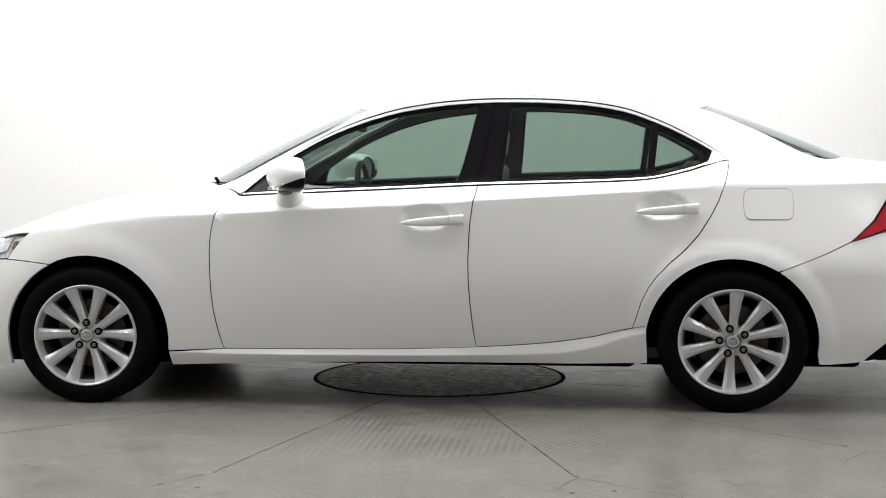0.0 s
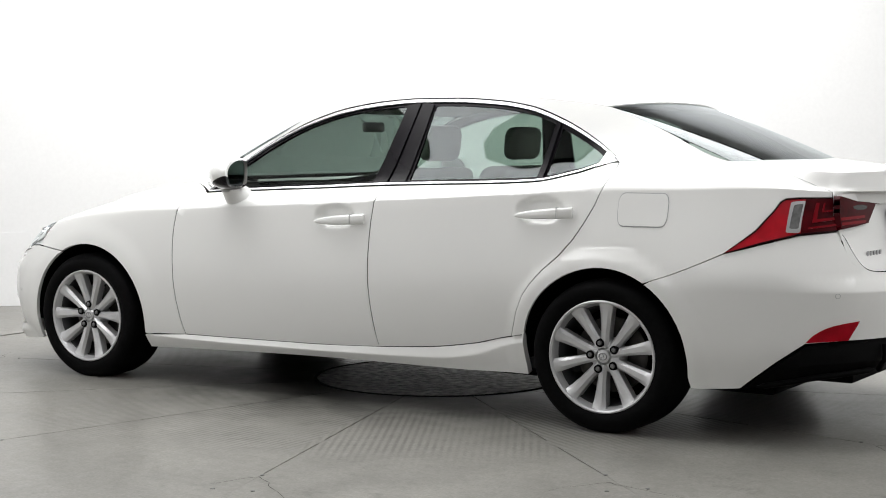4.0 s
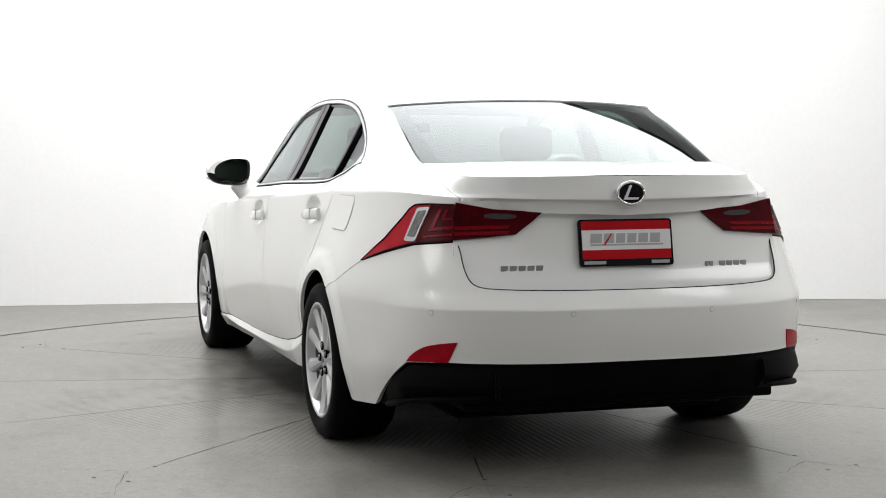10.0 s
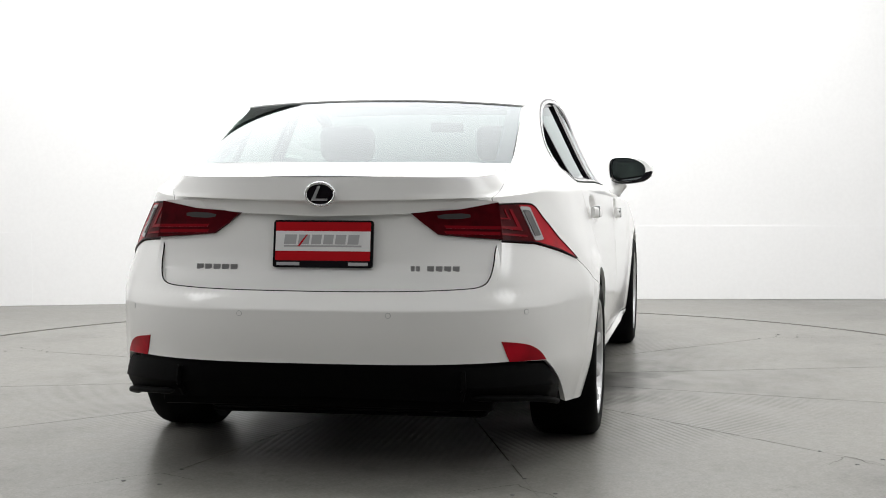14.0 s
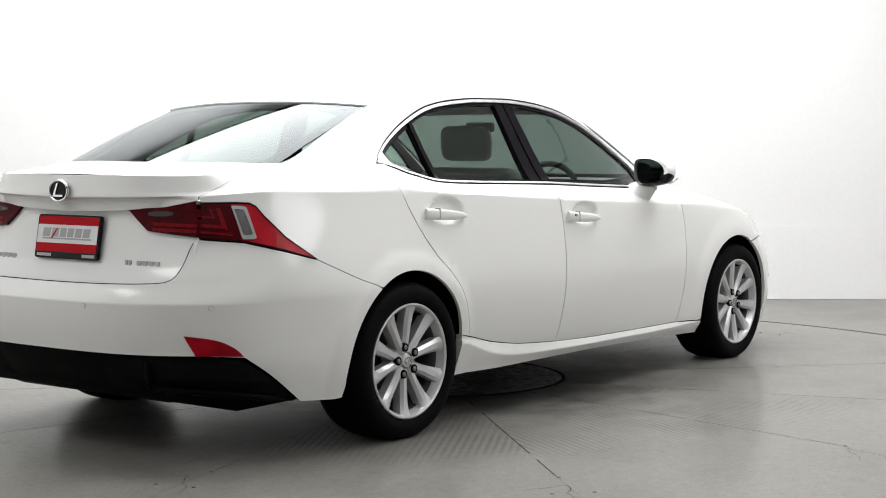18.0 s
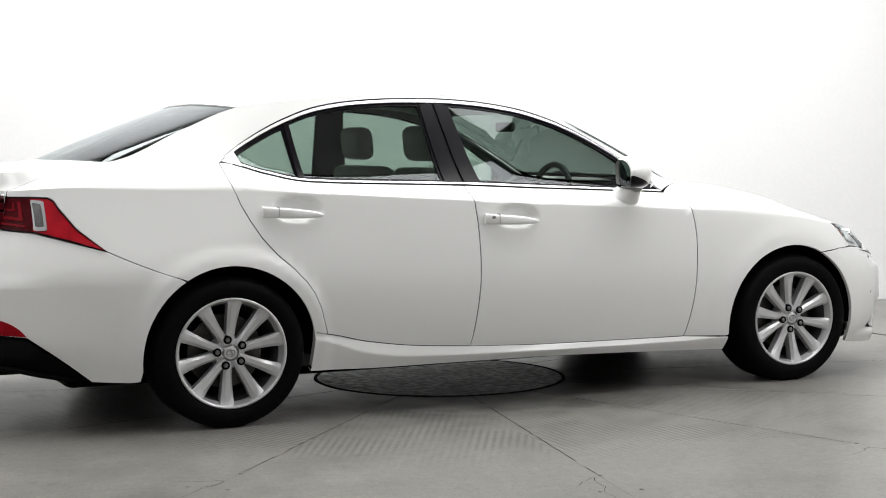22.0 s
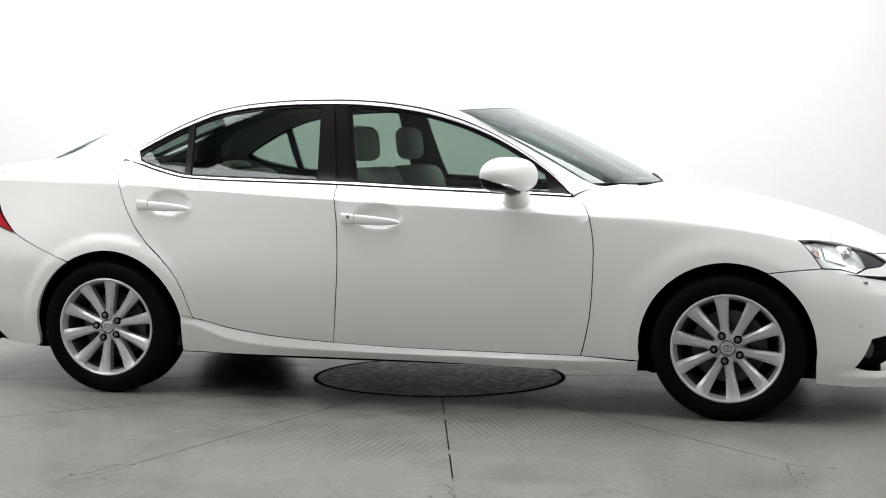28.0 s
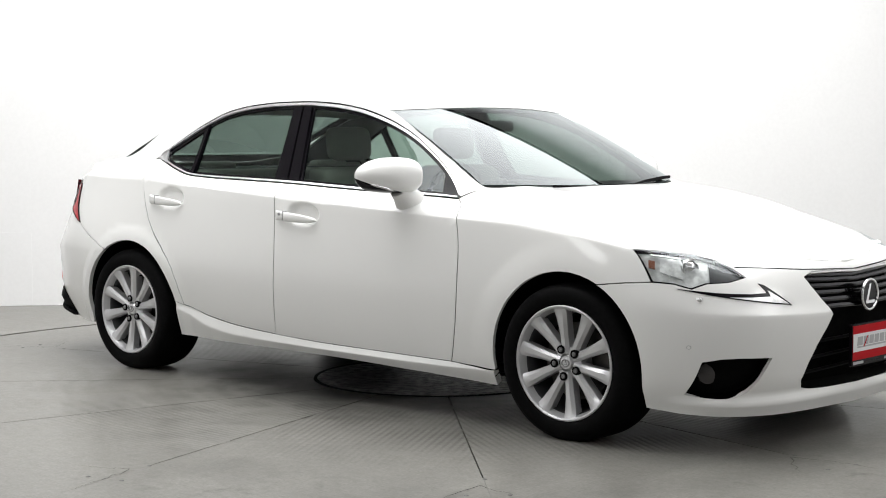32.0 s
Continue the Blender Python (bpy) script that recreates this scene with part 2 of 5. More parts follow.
def tube(name, points, radius, mat, sides=8, closed=False, squash=1.0):
    """A round bar along points."""
    pts = [Vector(p) for p in points]
    verts, faces, n = [], [], len(pts)
    for i, p in enumerate(pts):
        a = pts[(i - 1) % n] if closed or i else p
        b = pts[(i + 1) % n] if closed or i < n - 1 else p
        d = (b - a).normalized()
        u = d.cross(Vector((0, 0, 1)) if abs(d.z) < .9 else Vector((0, 1, 0))).normalized()
        w = d.cross(u)
        r = radius[i] if isinstance(radius, (list, tuple)) else radius
        for k in range(sides):
            t = 2 * math.pi * k / sides
            verts.append(p + u * (r * math.cos(t)) + w * (r * squash * math.sin(t)))
    for i in range(n if closed else n - 1):
        j = (i + 1) % n
        for k in range(sides):
            m = (k + 1) % sides
            faces.append((i * sides + k, i * sides + m, j * sides + m, j * sides + k))
    if not closed:
        faces += [tuple(range(sides))[::-1], tuple((n - 1) * sides + k for k in range(sides))]
    me = mesh_of(name, verts, faces, mat)
    me.set_sharp_from_angle(angle=radians(50))
    return me


# ---- car body shape: six feature lines round the body, joined by smooth sections ----
def smooth_curve(xs, ys):
    """A monotone cubic through the knots, as a function on arrays."""
    xs, ys = np.array(xs, float), np.array(ys, float)
    h, d = np.diff(xs), np.diff(ys) / np.diff(xs)
    m = np.zeros(len(xs))
    m[0], m[-1] = d[0], d[-1]
    for i in range(1, len(xs) - 1):
        if d[i - 1] * d[i] > 0:
            a, b = 2 * h[i] + h[i - 1], h[i] + 2 * h[i - 1]
            m[i] = (a + b) / (a / d[i - 1] + b / d[i])

    def value(x):
        x = np.clip(np.asarray(x, float), xs[0], xs[-1])
        i = np.clip(np.searchsorted(xs, x) - 1, 0, len(h) - 1)
        u = (x - xs[i]) / h[i]
        return ((1 + 2 * u) * (1 - u) ** 2 * ys[i] + u * (1 - u) ** 2 * h[i] * m[i]
                + u * u * (3 - 2 * u) * ys[i + 1] + u * u * (u - 1) * h[i] * m[i + 1])
    return value


def curve_of(*pairs):
    pairs = sorted(pairs)
    return smooth_curve([p[0] for p in pairs], [p[1] for p in pairs])


REAR0, FRONT0, WRAP = -1.5, 1.2, 0.9
Z_LINES = [
    curve_of((-2.92, .27), (-2.2, .25), (-1.92, .205), (-1.75, .20), (-1.03, .19), (0, .188), (.6, .177), (1.02, .162), (1.75, .15), (2, .14), (2.62, .125)),
    curve_of((-2.92, .40), (-2.2, .40), (-1.7, .37), (-1, .345), (-.8, .31), (-.6, .284), (-.3, .265), (.1, .248), (.8, .242), (1.05, .245), (1.75, .28), (2.62, .30)),
    curve_of((-2.92, .58), (-1.4, .58), (-1, .56), (0, .54), (1, .52), (1.75, .50), (2.62, .48)),
    curve_of((-2.92, .93), (-2.3, .945), (-2, .96), (-1.67, .951), (-1.25, .943), (-.86, .917), (-.3, .884), (.36, .848), (.82, .824), (1.12, .81), (1.4, .785), (1.7, .73), (2, .675), (2.62, .64)),
    curve_of((-2.92, .962), (-2.5, .961), (-2.3, .960), (-2.15, .970), (-2, 1.003), (-1.7, 1.035), (-1.38, 1.058), (-1.2, 1.012), (-1.04, .979), (-.85, .969), (-.6, .962), (-.3, .953), (.06, .936), (.39, .922), (.72, .907), (.95, .885), (1.12, .865), (1.4, .82), (1.7, .752), (2, .692), (2.62, .656)),
    curve_of((-2.92, 1.022), (-2.65, 1.0215), (-2.45, 1.020), (-2.30, 1.019), (-2.15, 1.024), (-1.95, 1.045), (-1.815, 1.062), (-1.5, 1.19), (-1.264, 1.282), (-1.1, 1.305), (-.9, 1.324), (-.6, 1.340), (-.3, 1.343), (0, 1.323), (.186, 1.279), (.4, 1.172), (.6, 1.064), (.82, .952), (.95, .918), (1.12, .897), (1.4, .845), (1.7, .772), (2, .706), (2.62, .668)),
]
W_LINES = [
    curve_of((-2.92, .80), (-1.75, .83), (-1, .80), (1, .82), (1.75, .86), (2.62, .86)),
    curve_of((-2.92, .87), (-1.75, .87), (-1, .845), (0, .845), (1, .86), (1.75, .895), (2.62, .895)),
    curve_of((-2.92, .868), (-2.1, .866), (-1.75, .882), (-1, .875), (-.3, .885), (.5, .885), (1, .885), (1.4, .90), (1.75, .905), (2.62, .905)),
    curve_of((-2.92, .74), (-2, .757), (-1.5, .796), (-1.25, .812), (-.86, .837), (-.3, .86), (.36, .868), (.82, .865), (1.12, .86), (1.4, .868), (1.75, .88), (2.62, .88)),
    curve_of((-2.92, .74), (-2.25, .73), (-2, .69), (-1.8, .68), (-1.38, .70), (-1.04, .755), (-.6, .775), (-.3, .78), (.4, .775), (.72, .752), (.95, .77), (1.2, .79), (1.75, .81), (2.62, .81)),
    curve_of((-2.92, .69), (-2.25, .670), (-2, .605), (-1.815, .585), (-1.5, .574), (-1.264, .567), (-.9, .58), (-.3, .588), (.19, .60), (.6, .655), (.82, .69), (.95, .71), (1.12, .71), (1.4, .69), (1.75, .65), (2.62, .62)),
]
V = [0, 1, 2, 3, 4, 5]
REAR_X = smooth_curve(V, [-2.37, -2.44, -2.455, -2.345, -2.34, -2.33])
FRONT_X = smooth_curve(V, [2.10, 2.168, 2.192, 2.127, 2.11, 2.09])
REAR_N = smooth_curve(V, [3, 3, 3, 3, 3, 3.2])
FRONT_N = smooth_curve(V, [4.2, 4.2, 3.7, 2.65, 2.5, 2.5])
ARCHES = ((1.39, .29), (-1.392, .293))
HOLLOWS = ((-.100, .818), (-1.100, .866))


def section(lines, s, v):
    """Monotone cubic over the six feature lines at s, evaluated at v (arrays of one shape); widths roll over late above the shoulder."""
    k = np.stack([f(s) for f in lines])
    d = np.diff(k, axis=0)
    m = np.zeros_like(k)
    m[0], m[-1] = d[0], d[-1]
    same = d[:-1] * d[1:] > 0
    m[1:-1] = np.where(same, 2 * d[:-1] * d[1:] / np.where(same, d[:-1] + d[1:], 1), 0)
    i = np.clip(np.floor(v).astype(int), 0, 4)
    u = v - i
    # the shoulder line is a crease that fades over the front wheel: each side keeps its own slope there
    low, high = m.copy(), m.copy()
    roll = .42 if lines is W_LINES else .9
    edge = np.clip((1.2 - s) / .5, 0, 1)
    low[3], high[3] = m[3] + .9 * edge * (d[2] - m[3]), m[3] + edge * (.1 * m[3] + roll * d[3] - m[3])
    pick = lambda a, j: np.take_along_axis(a, j[None], 0)[0]
    return ((1 + 2 * u) * (1 - u) ** 2 * pick(k, i) + u * (1 - u) ** 2 * pick(high, i)
            + u * u * (3 - 2 * u) * pick(k, i + 1) + u * u * (u - 1) * pick(low, i + 1))


def shell(s, v):
    """The body side at chart place (s, v): s runs along the car and wraps round its ends, v climbs from sill to roof rail. Left side."""
    s, v = np.broadcast_arrays(np.asarray(s, float), np.asarray(v, float))
    s, v = s.ravel().copy(), np.clip(v.ravel(), 0, 5)
    back, ahead = REAR0 - WRAP * math.pi / 2, FRONT0 + WRAP * math.pi / 2
    fold = np.where(s < back, 2 * back - s, np.where(s > ahead, 2 * ahead - s, s))
    z, w = section(Z_LINES, fold, v), section(W_LINES, fold, v)
    x, y = fold.copy(), w.copy()
    for far, start, sign, reach, power in ((fold < REAR0, REAR0, -1, REAR_X(v), REAR_N(v)), (fold > FRONT0, FRONT0, 1, FRONT_X(v), FRONT_N(v))):
        turn = np.clip(np.abs(fold - start) / WRAP, 0, math.pi / 2)
        c, d = np.sin(turn), np.cos(turn)
        r = (c ** power + d ** power) ** (1 / power)
        x = np.where(far, start + np.abs(reach - start) * c / r * sign, x)
        y = np.where(far, w * d / r, y)
    # wheel arch flares and the hollows behind the door handles
    for ax, az in ARCHES:
        r = np.hypot((x - ax), (z - az) * 1.02)
        u = np.clip((r - .392) / (.105 if ax > 0 else .062), 0, 1)
        y = y + (.0085 if ax > 0 else .0115) * (1 - u * u * (3 - 2 * u)) * np.clip((np.abs(y) - .55) / .1, 0, 1)
    for hx, hz in HOLLOWS:
        deep = np.exp(-((((x - hx) / .095) ** 2 + ((z - hz) / .047) ** 2) ** 3.5))
        y = y - .028 * deep
    y = np.where((s < back) | (s > ahead), -y, y)
    return np.stack([x, y, z], -1)


def chart(x, z):
    """The chart place on the left side that shows at x, z in a side view."""
    x = float(x)
    best = x
    for _ in range(12):
        vs = np.linspace(0, 5, 501)
        zz = section(Z_LINES, np.full(501, best), vs)
        v = float(np.interp(z, zz, vs))
        if REAR0 <= x <= FRONT0:
            break
        start, sign = (REAR0, -1) if x < REAR0 else (FRONT0, 1)
        reach = abs(float((REAR_X if sign < 0 else FRONT_X)(v)) - start)
        n = float((REAR_N if sign < 0 else FRONT_N)(v))
        a = min(abs(x - start) / reach, .9999)
        b = (1 - a ** n) ** (1 / n)
        best = start + sign * WRAP * math.atan2(a, b)
    return best, v


# ---- the booth: floor, walls, ceiling ----
def ring_mesh(name, inner, outer, z, mat, steps=144, square=None):
    """A flat ring; with square, its outside reaches a box instead of a circle."""
    verts, faces = [], []
    for i in range(steps):
        a = 2 * math.pi * i / steps
        c, s = math.cos(a), math.sin(a)
        if square:
            x0, x1, y0, y1 = square
            k = min(*(q for q in ((x1 if c > 0 else x0) / c if abs(c) > 1e-6 else 1e9, (y1 if s > 0 else y0) / s if abs(s) > 1e-6 else 1e9)))
        else:
            k = outer
        verts += [(inner * c, inner * s, z), (k * c, k * s, z), (inner * c, inner * s, z - .06)]
    for i in range(steps):
        j = (i + 1) % steps
        faces += [(3 * i, 3 * i + 1, 3 * j + 1, 3 * j), (3 * i + 2, 3 * i, 3 * j, 3 * j + 2)]
    return mesh_of(name, verts, faces, mat, smooth=False)


TABLE_R = 3.03
thing("floor", ring_mesh("floor", TABLE_R + .040, 0, 0, FLOOR, square=(-6.2, 6.2, -9.4, 4.6)), "worn grey concrete floor round the turntable", "floor", kind="structure")
thing("turntable_pit", lathe("turntable_pit", [(0.01, -.06), (TABLE_R + .06, -.06)], WELL, 96, "z"), "dark pit below the turntable", "pit", kind="structure")


def back_wall_y(x):
    return 3.66 - .021 * (x - 1.3) ** 2 if abs(x) < 4.4 else 3.66 - .021 * ((4.4 if x > 0 else -4.4) - 1.3) ** 2


def wall_strip(name, line, z0, z1, thick, mat, label, category):
    """An upright wall along a plan line, its room side on the line; thickness goes to the line's left."""
    verts, faces, n = [], [], len(line)
    for i, p in enumerate(line):
        a, b = Vector(line[max(i - 1, 0)]), Vector(line[min(i + 1, n - 1)])
        d = (b - a).normalized()
        q = Vector(p) + Vector((-d.y, d.x)) * thick
        verts += [(p[0], p[1], z0), (p[0], p[1], z1), (q.x, q.y, z0), (q.x, q.y, z1)]
    for i in range(n - 1):
        k, m = 4 * i, 4 * i + 4
        faces += [(k, m, m + 1, k + 1), (k + 2, k + 3, m + 3, m + 2), (k + 1, m + 1, m + 3, k + 3), (k, k + 2, m + 2, m)]
    e = 4 * (n - 1)
    faces += [(0, 1, 3, 2), (e, e + 2, e + 3, e + 1)]
    bm = bmesh.new()
    vs = [bm.verts.new(v) for v in verts]
    for f in faces:
        bm.faces.new([vs[i] for i in f])
    bmesh.ops.recalc_face_normals(bm, faces=bm.faces[:])
    return thing(name, from_bm(name, bm, mat), label, category, kind="structure")


WALL_TOP = 4.3
wall_strip("wall_north", [(x, back_wall_y(x)) for x in np.linspace(-6.2, 6.2, 49)], 0, WALL_TOP, .15, WALL, "smooth white painted wall, gently curved", "wall")
# These three walls stand unseen; their tones steer the light bounced at the car
wall_strip("wall_east", [(6.2, 3.4), (6.2, -9.4)], 0, WALL_TOP, .15, SIDE_WALL, "plain pale booth wall", "wall")
wall_strip("wall_south", [(6.2, -9.4), (-6.2, -9.4)], 0, WALL_TOP, .15, BOOTH_WALL, "plain grey booth wall", "wall")
wall_strip("wall_west", [(-6.2, -9.4), (-6.2, 3.2)], 0, WALL_TOP, .15, SIDE_WALL, "plain pale booth wall", "wall")
thing("ceiling", box_mesh("ceiling", -6.4, 6.4, -9.6, 4.8, WALL_TOP, WALL_TOP + .12, CEILING), "plain pale ceiling above the lights", "ceiling", kind="structure")
# low boards along the foot of the back wall
for name, x0, x1, top in (("skirting_board_east", 1.25, 4.2, .53), ("skirting_board_west", -4.2, -2.84, .515)):
    line = [(x, back_wall_y(x) - .004) for x in np.linspace(x0, x1, 14)]
    wall_strip(name, line, 0.002, top, .004, WALL, "white painted low board along the wall foot", "skirting")
# the ceiling lights: borders round large diffusers, over the turntable, and unseen added ones over the near end of the
# booth and its sides
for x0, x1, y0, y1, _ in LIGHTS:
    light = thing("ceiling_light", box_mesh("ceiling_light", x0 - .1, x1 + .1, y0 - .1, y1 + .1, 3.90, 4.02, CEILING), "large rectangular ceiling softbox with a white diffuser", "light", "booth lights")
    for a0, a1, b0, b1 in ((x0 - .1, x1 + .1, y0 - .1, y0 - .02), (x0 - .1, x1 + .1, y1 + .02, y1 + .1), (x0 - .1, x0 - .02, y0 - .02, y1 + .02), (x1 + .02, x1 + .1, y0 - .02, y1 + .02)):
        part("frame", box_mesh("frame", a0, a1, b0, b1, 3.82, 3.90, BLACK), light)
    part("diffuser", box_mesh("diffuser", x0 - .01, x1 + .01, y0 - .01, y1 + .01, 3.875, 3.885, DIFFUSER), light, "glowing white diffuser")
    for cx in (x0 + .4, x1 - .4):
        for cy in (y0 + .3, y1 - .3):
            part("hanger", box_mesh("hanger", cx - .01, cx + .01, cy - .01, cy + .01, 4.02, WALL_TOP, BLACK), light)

# ---- the turntable: twelve concrete leaves round a dark hub ----
table = thing("turntable", None, "round concrete vehicle turntable flush with the floor", "turntable")
HUB_R = .60
JOINTS = [16.6, 46.6, 76.6, 107.8, 137.2, 166.6, 196.6, 226.6, 257.5, 286.6, 316.6, 346.6, 376.6]
for i in range(12):
    a0, a1 = radians(JOINTS[i]), radians(JOINTS[i + 1])
    verts, faces = [], []
    radii = [HUB_R + .012, 1.0, 1.5, 2.0, 2.27, 2.31, 2.55, 2.8, TABLE_R]
    steps = 14
    for r in radii:
        gap = (.0027 if r < 2.3 else .0004) / r
        for k in range(steps + 1):
            a = a0 + gap + (a1 - a0 - 2 * gap) * k / steps
            verts.append((r * math.cos(a), r * math.sin(a), 0))
    m = steps + 1
    top = len(verts)
    for j in range(len(radii) - 1):
        for k in range(steps):
            faces.append((j * m + k, (j + 1) * m + k, (j + 1) * m + k + 1, j * m + k + 1))
    border = list(range(m)) + [j * m + steps for j in range(1, len(radii))] + [(len(radii) - 1) * m + k for k in range(steps - 1, -1, -1)] + [j * m for j in range(len(radii) - 2, 0, -1)]
    verts += [(verts[b][0], verts[b][1], -.05) for b in border]
    n = len(border)
    for k in range(n):
        faces.append((border[k], border[(k + 1) % n], top + (k + 1) % n, top + k))
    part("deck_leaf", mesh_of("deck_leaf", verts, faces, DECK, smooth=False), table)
# fine cracks that branch from the joints towards the rim
rnd = random.Random(5)
for i in range(12):
    a, r = radians(JOINTS[i] + rnd.uniform(-.8, .8)), rnd.uniform(2.32, 2.45)
    for turn, length in ((rnd.uniform(-.5, .5), rnd.uniform(.25, .5)), (rnd.choice((-1, 1)) * rnd.uniform(.7, 1.2), rnd.uniform(.15, .3))):
        p = Vector((r * math.cos(a), r * math.sin(a)))
        head, line, n = a + turn, [p], 9
        for k in range(n):
            d = head + rnd.uniform(-.45, .45)
            p = p + Vector((math.cos(d), math.sin(d))) * length / n
            if p.length < TABLE_R - .04:
                line.append(p)
        verts, faces = [], []
        for k, q in enumerate(line):
            e = (line[min(k + 1, len(line) - 1)] - line[max(k - 1, 0)]).normalized()
            w = .0018 * (1 - .8 * k / len(line)) * rnd.uniform(.6, 1.2)
            verts += [(q.x - e.y * w, q.y + e.x * w, .0012), (q.x + e.y * w, q.y - e.x * w, .0012)]
        faces = [(2 * k, 2 * k + 1, 2 * k + 3, 2 * k + 2) for k in range(len(line) - 1)]
        part("crack", mesh_of("crack", verts, faces, CRACK, smooth=False), table)
# stretches of the joints that are packed with cement dust
for i in range(12):
    a, r = radians(JOINTS[i]), rnd.uniform(.75, 1.1)
    while r < 2.2:
        length = rnd.uniform(.05, .16)
        verts, faces, n = [], [], 8
        for k in range(n + 1):
            q = r + length * k / n
            w = (.0042 * math.sin(math.pi * k / n) ** .5 + .0004) * rnd.uniform(.75, 1.25)
            c, d = math.cos(a), math.sin(a)
            verts += [(q * c - d * w, q * d + c * w, .0008), (q * c + d * w, q * d - c * w, .0008)]
        faces = [(2 * k, 2 * k + 1, 2 * k + 3, 2 * k + 2) for k in range(n)]
        part("joint_filling", mesh_of("joint_filling", verts, faces, DECK, smooth=False), table)
        r += length + rnd.uniform(.4, .9)
bolt_mesh = lathe("deck_bolt", [(.0005, .0030), (.0055, .0028), (.008, .0016), (.0085, -.004)], NUT_BRIGHT, 12, "z")
for i in range(12):
    for r, turn in ((2.315, .1), (2.55, -1.75), (2.55, 1.45)):
        a = radians(JOINTS[i] + turn)
        bolt = part("deck_bolt", bolt_mesh, table)
        bolt.location = (r * math.cos(a), r * math.sin(a), 0)
part("hub_ring", lathe("hub_ring", [(HUB_R - .007, -.004), (HUB_R - .006, .003), (HUB_R + .007, .003), (HUB_R + .011, -.004)], WELL, 96, "z"), table, "dark rubber ring round the centre plate")
part("hub_plate", lathe("hub_plate", [(0.002, .001), (.3, .001), (HUB_R - .009, .001), (HUB_R - .004, -.004), (HUB_R - .002, -.05)], HUB, 72, "z"), table, "dark worn centre plate of the turntable")
# ---- the car: panels cut from charts of its surface ----
from mathutils.geometry import delaunay_2d_cdt

car = thing("car", None, "pearl white four-door saloon on silver alloy wheels", "car")
MID_FRONT, MID_REAR = FRONT0 + WRAP * math.pi / 2, REAR0 - WRAP * math.pi / 2


def resample(loop, step):
    out = []
    for i, a in enumerate(loop):
        b = loop[(i + 1) % len(loop)]
        n = max(1, int(math.ceil(math.dist(a, b) / step)))
        out += [(a[0] + (b[0] - a[0]) * k / n, a[1] + (b[1] - a[1]) * k / n) for k in range(n)]
    return out


def rounded(points, closed=False, rounds=2, keep=()):
    """Corner cutting, to make an open or closed line run smoothly; the points numbered in keep stay sharp."""
    pts = [(p[0], p[1], i in keep) for i, p in enumerate(points)]
    for _ in range(rounds):
        out, n = [], len(pts)
        for i in range(n):
            a, b, c = pts[i - 1], pts[i], pts[(i + 1) % n]
            if b[2] or (not closed and i in (0, n - 1)):
                out.append(b)
            else:
                out.append((b[0] + (a[0] - b[0]) * .25, b[1] + (a[1] - b[1]) * .25, False))
                out.append((b[0] + (c[0] - b[0]) * .25, b[1] + (c[1] - b[1]) * .25, False))
        pts = out
    return [(p[0], p[1]) for p in pts]


def soft_corners(points, r, n=5):
    """A closed outline with its corners rounded to radius about r (in the units of the points)."""
    out, k = [], len(points)
    for i in range(k):
        a, b, c = Vector(points[i - 1]), Vector(points[i]), Vector(points[(i + 1) % k])
        p, q = b + (a - b).normalized() * min(r, (a - b).length * .45), b + (c - b).normalized() * min(r, (c - b).length * .45)
        for j in range(n + 1):
            u = j / n
            w = p * (1 - u) ** 2 + b * (2 * u * (1 - u)) + q * u * u
            out.append((w.x, w.y))
    return out


def area_of(loop):
    return sum(a[0] * b[1] - b[0] * a[1] for a, b in zip(loop, loop[1:] + loop[:1])) / 2


def inset(loop, d, scale):
    """Moves a loop inwards by d metres; scale: metres per unit of the two chart axes."""
    sx, sy = scale
    pts = [(p[0] * sx, p[1] * sy) for p in loop]
    if area_of(pts) < 0:
        d = -d
    out, n = [], len(pts)
    for i in range(n):
        a, b, c = pts[i - 1], pts[i], pts[(i + 1) % n]
        u, w = Vector((b[0] - a[0], b[1] - a[1])), Vector((c[0] - b[0], c[1] - b[1]))
        if u.length < 1e-9 or w.length < 1e-9:
            out.append((b[0] / sx, b[1] / sy))
            continue
        u.normalize(), w.normalize()
        k = Vector((-u.y - w.y, u.x + w.x))
        k = k / max(.35, k.length_squared / 2) if k.length > 1e-6 else Vector((-u.y, u.x))
        out.append(((b[0] + k.x * d) / sx, (b[1] + k.y * d) / sy))
    return out


def inside(pts, loop):
    x, y = pts[:, 0], pts[:, 1]
    hit = np.zeros(len(pts), bool)
    for (ax, ay), (bx, by) in zip(loop, loop[1:] + loop[:1]):
        if ay != by:
            hit ^= ((ay > y) != (by > y)) & (x < (bx - ax) * (y - ay) / (by - ay) + ax)
    return hit


def near_loop(pts, loop, d):
    best = np.full(len(pts), 1e9)
    for (ax, ay), (bx, by) in zip(loop, loop[1:] + loop[:1]):
        dx, dy = bx - ax, by - ay
        u = np.clip(((pts[:, 0] - ax) * dx + (pts[:, 1] - ay) * dy) / max(dx * dx + dy * dy, 1e-12), 0, 1)
        best = np.minimum(best, np.hypot(pts[:, 0] - ax - u * dx, pts[:, 1] - ay - u * dy))
    return best < d


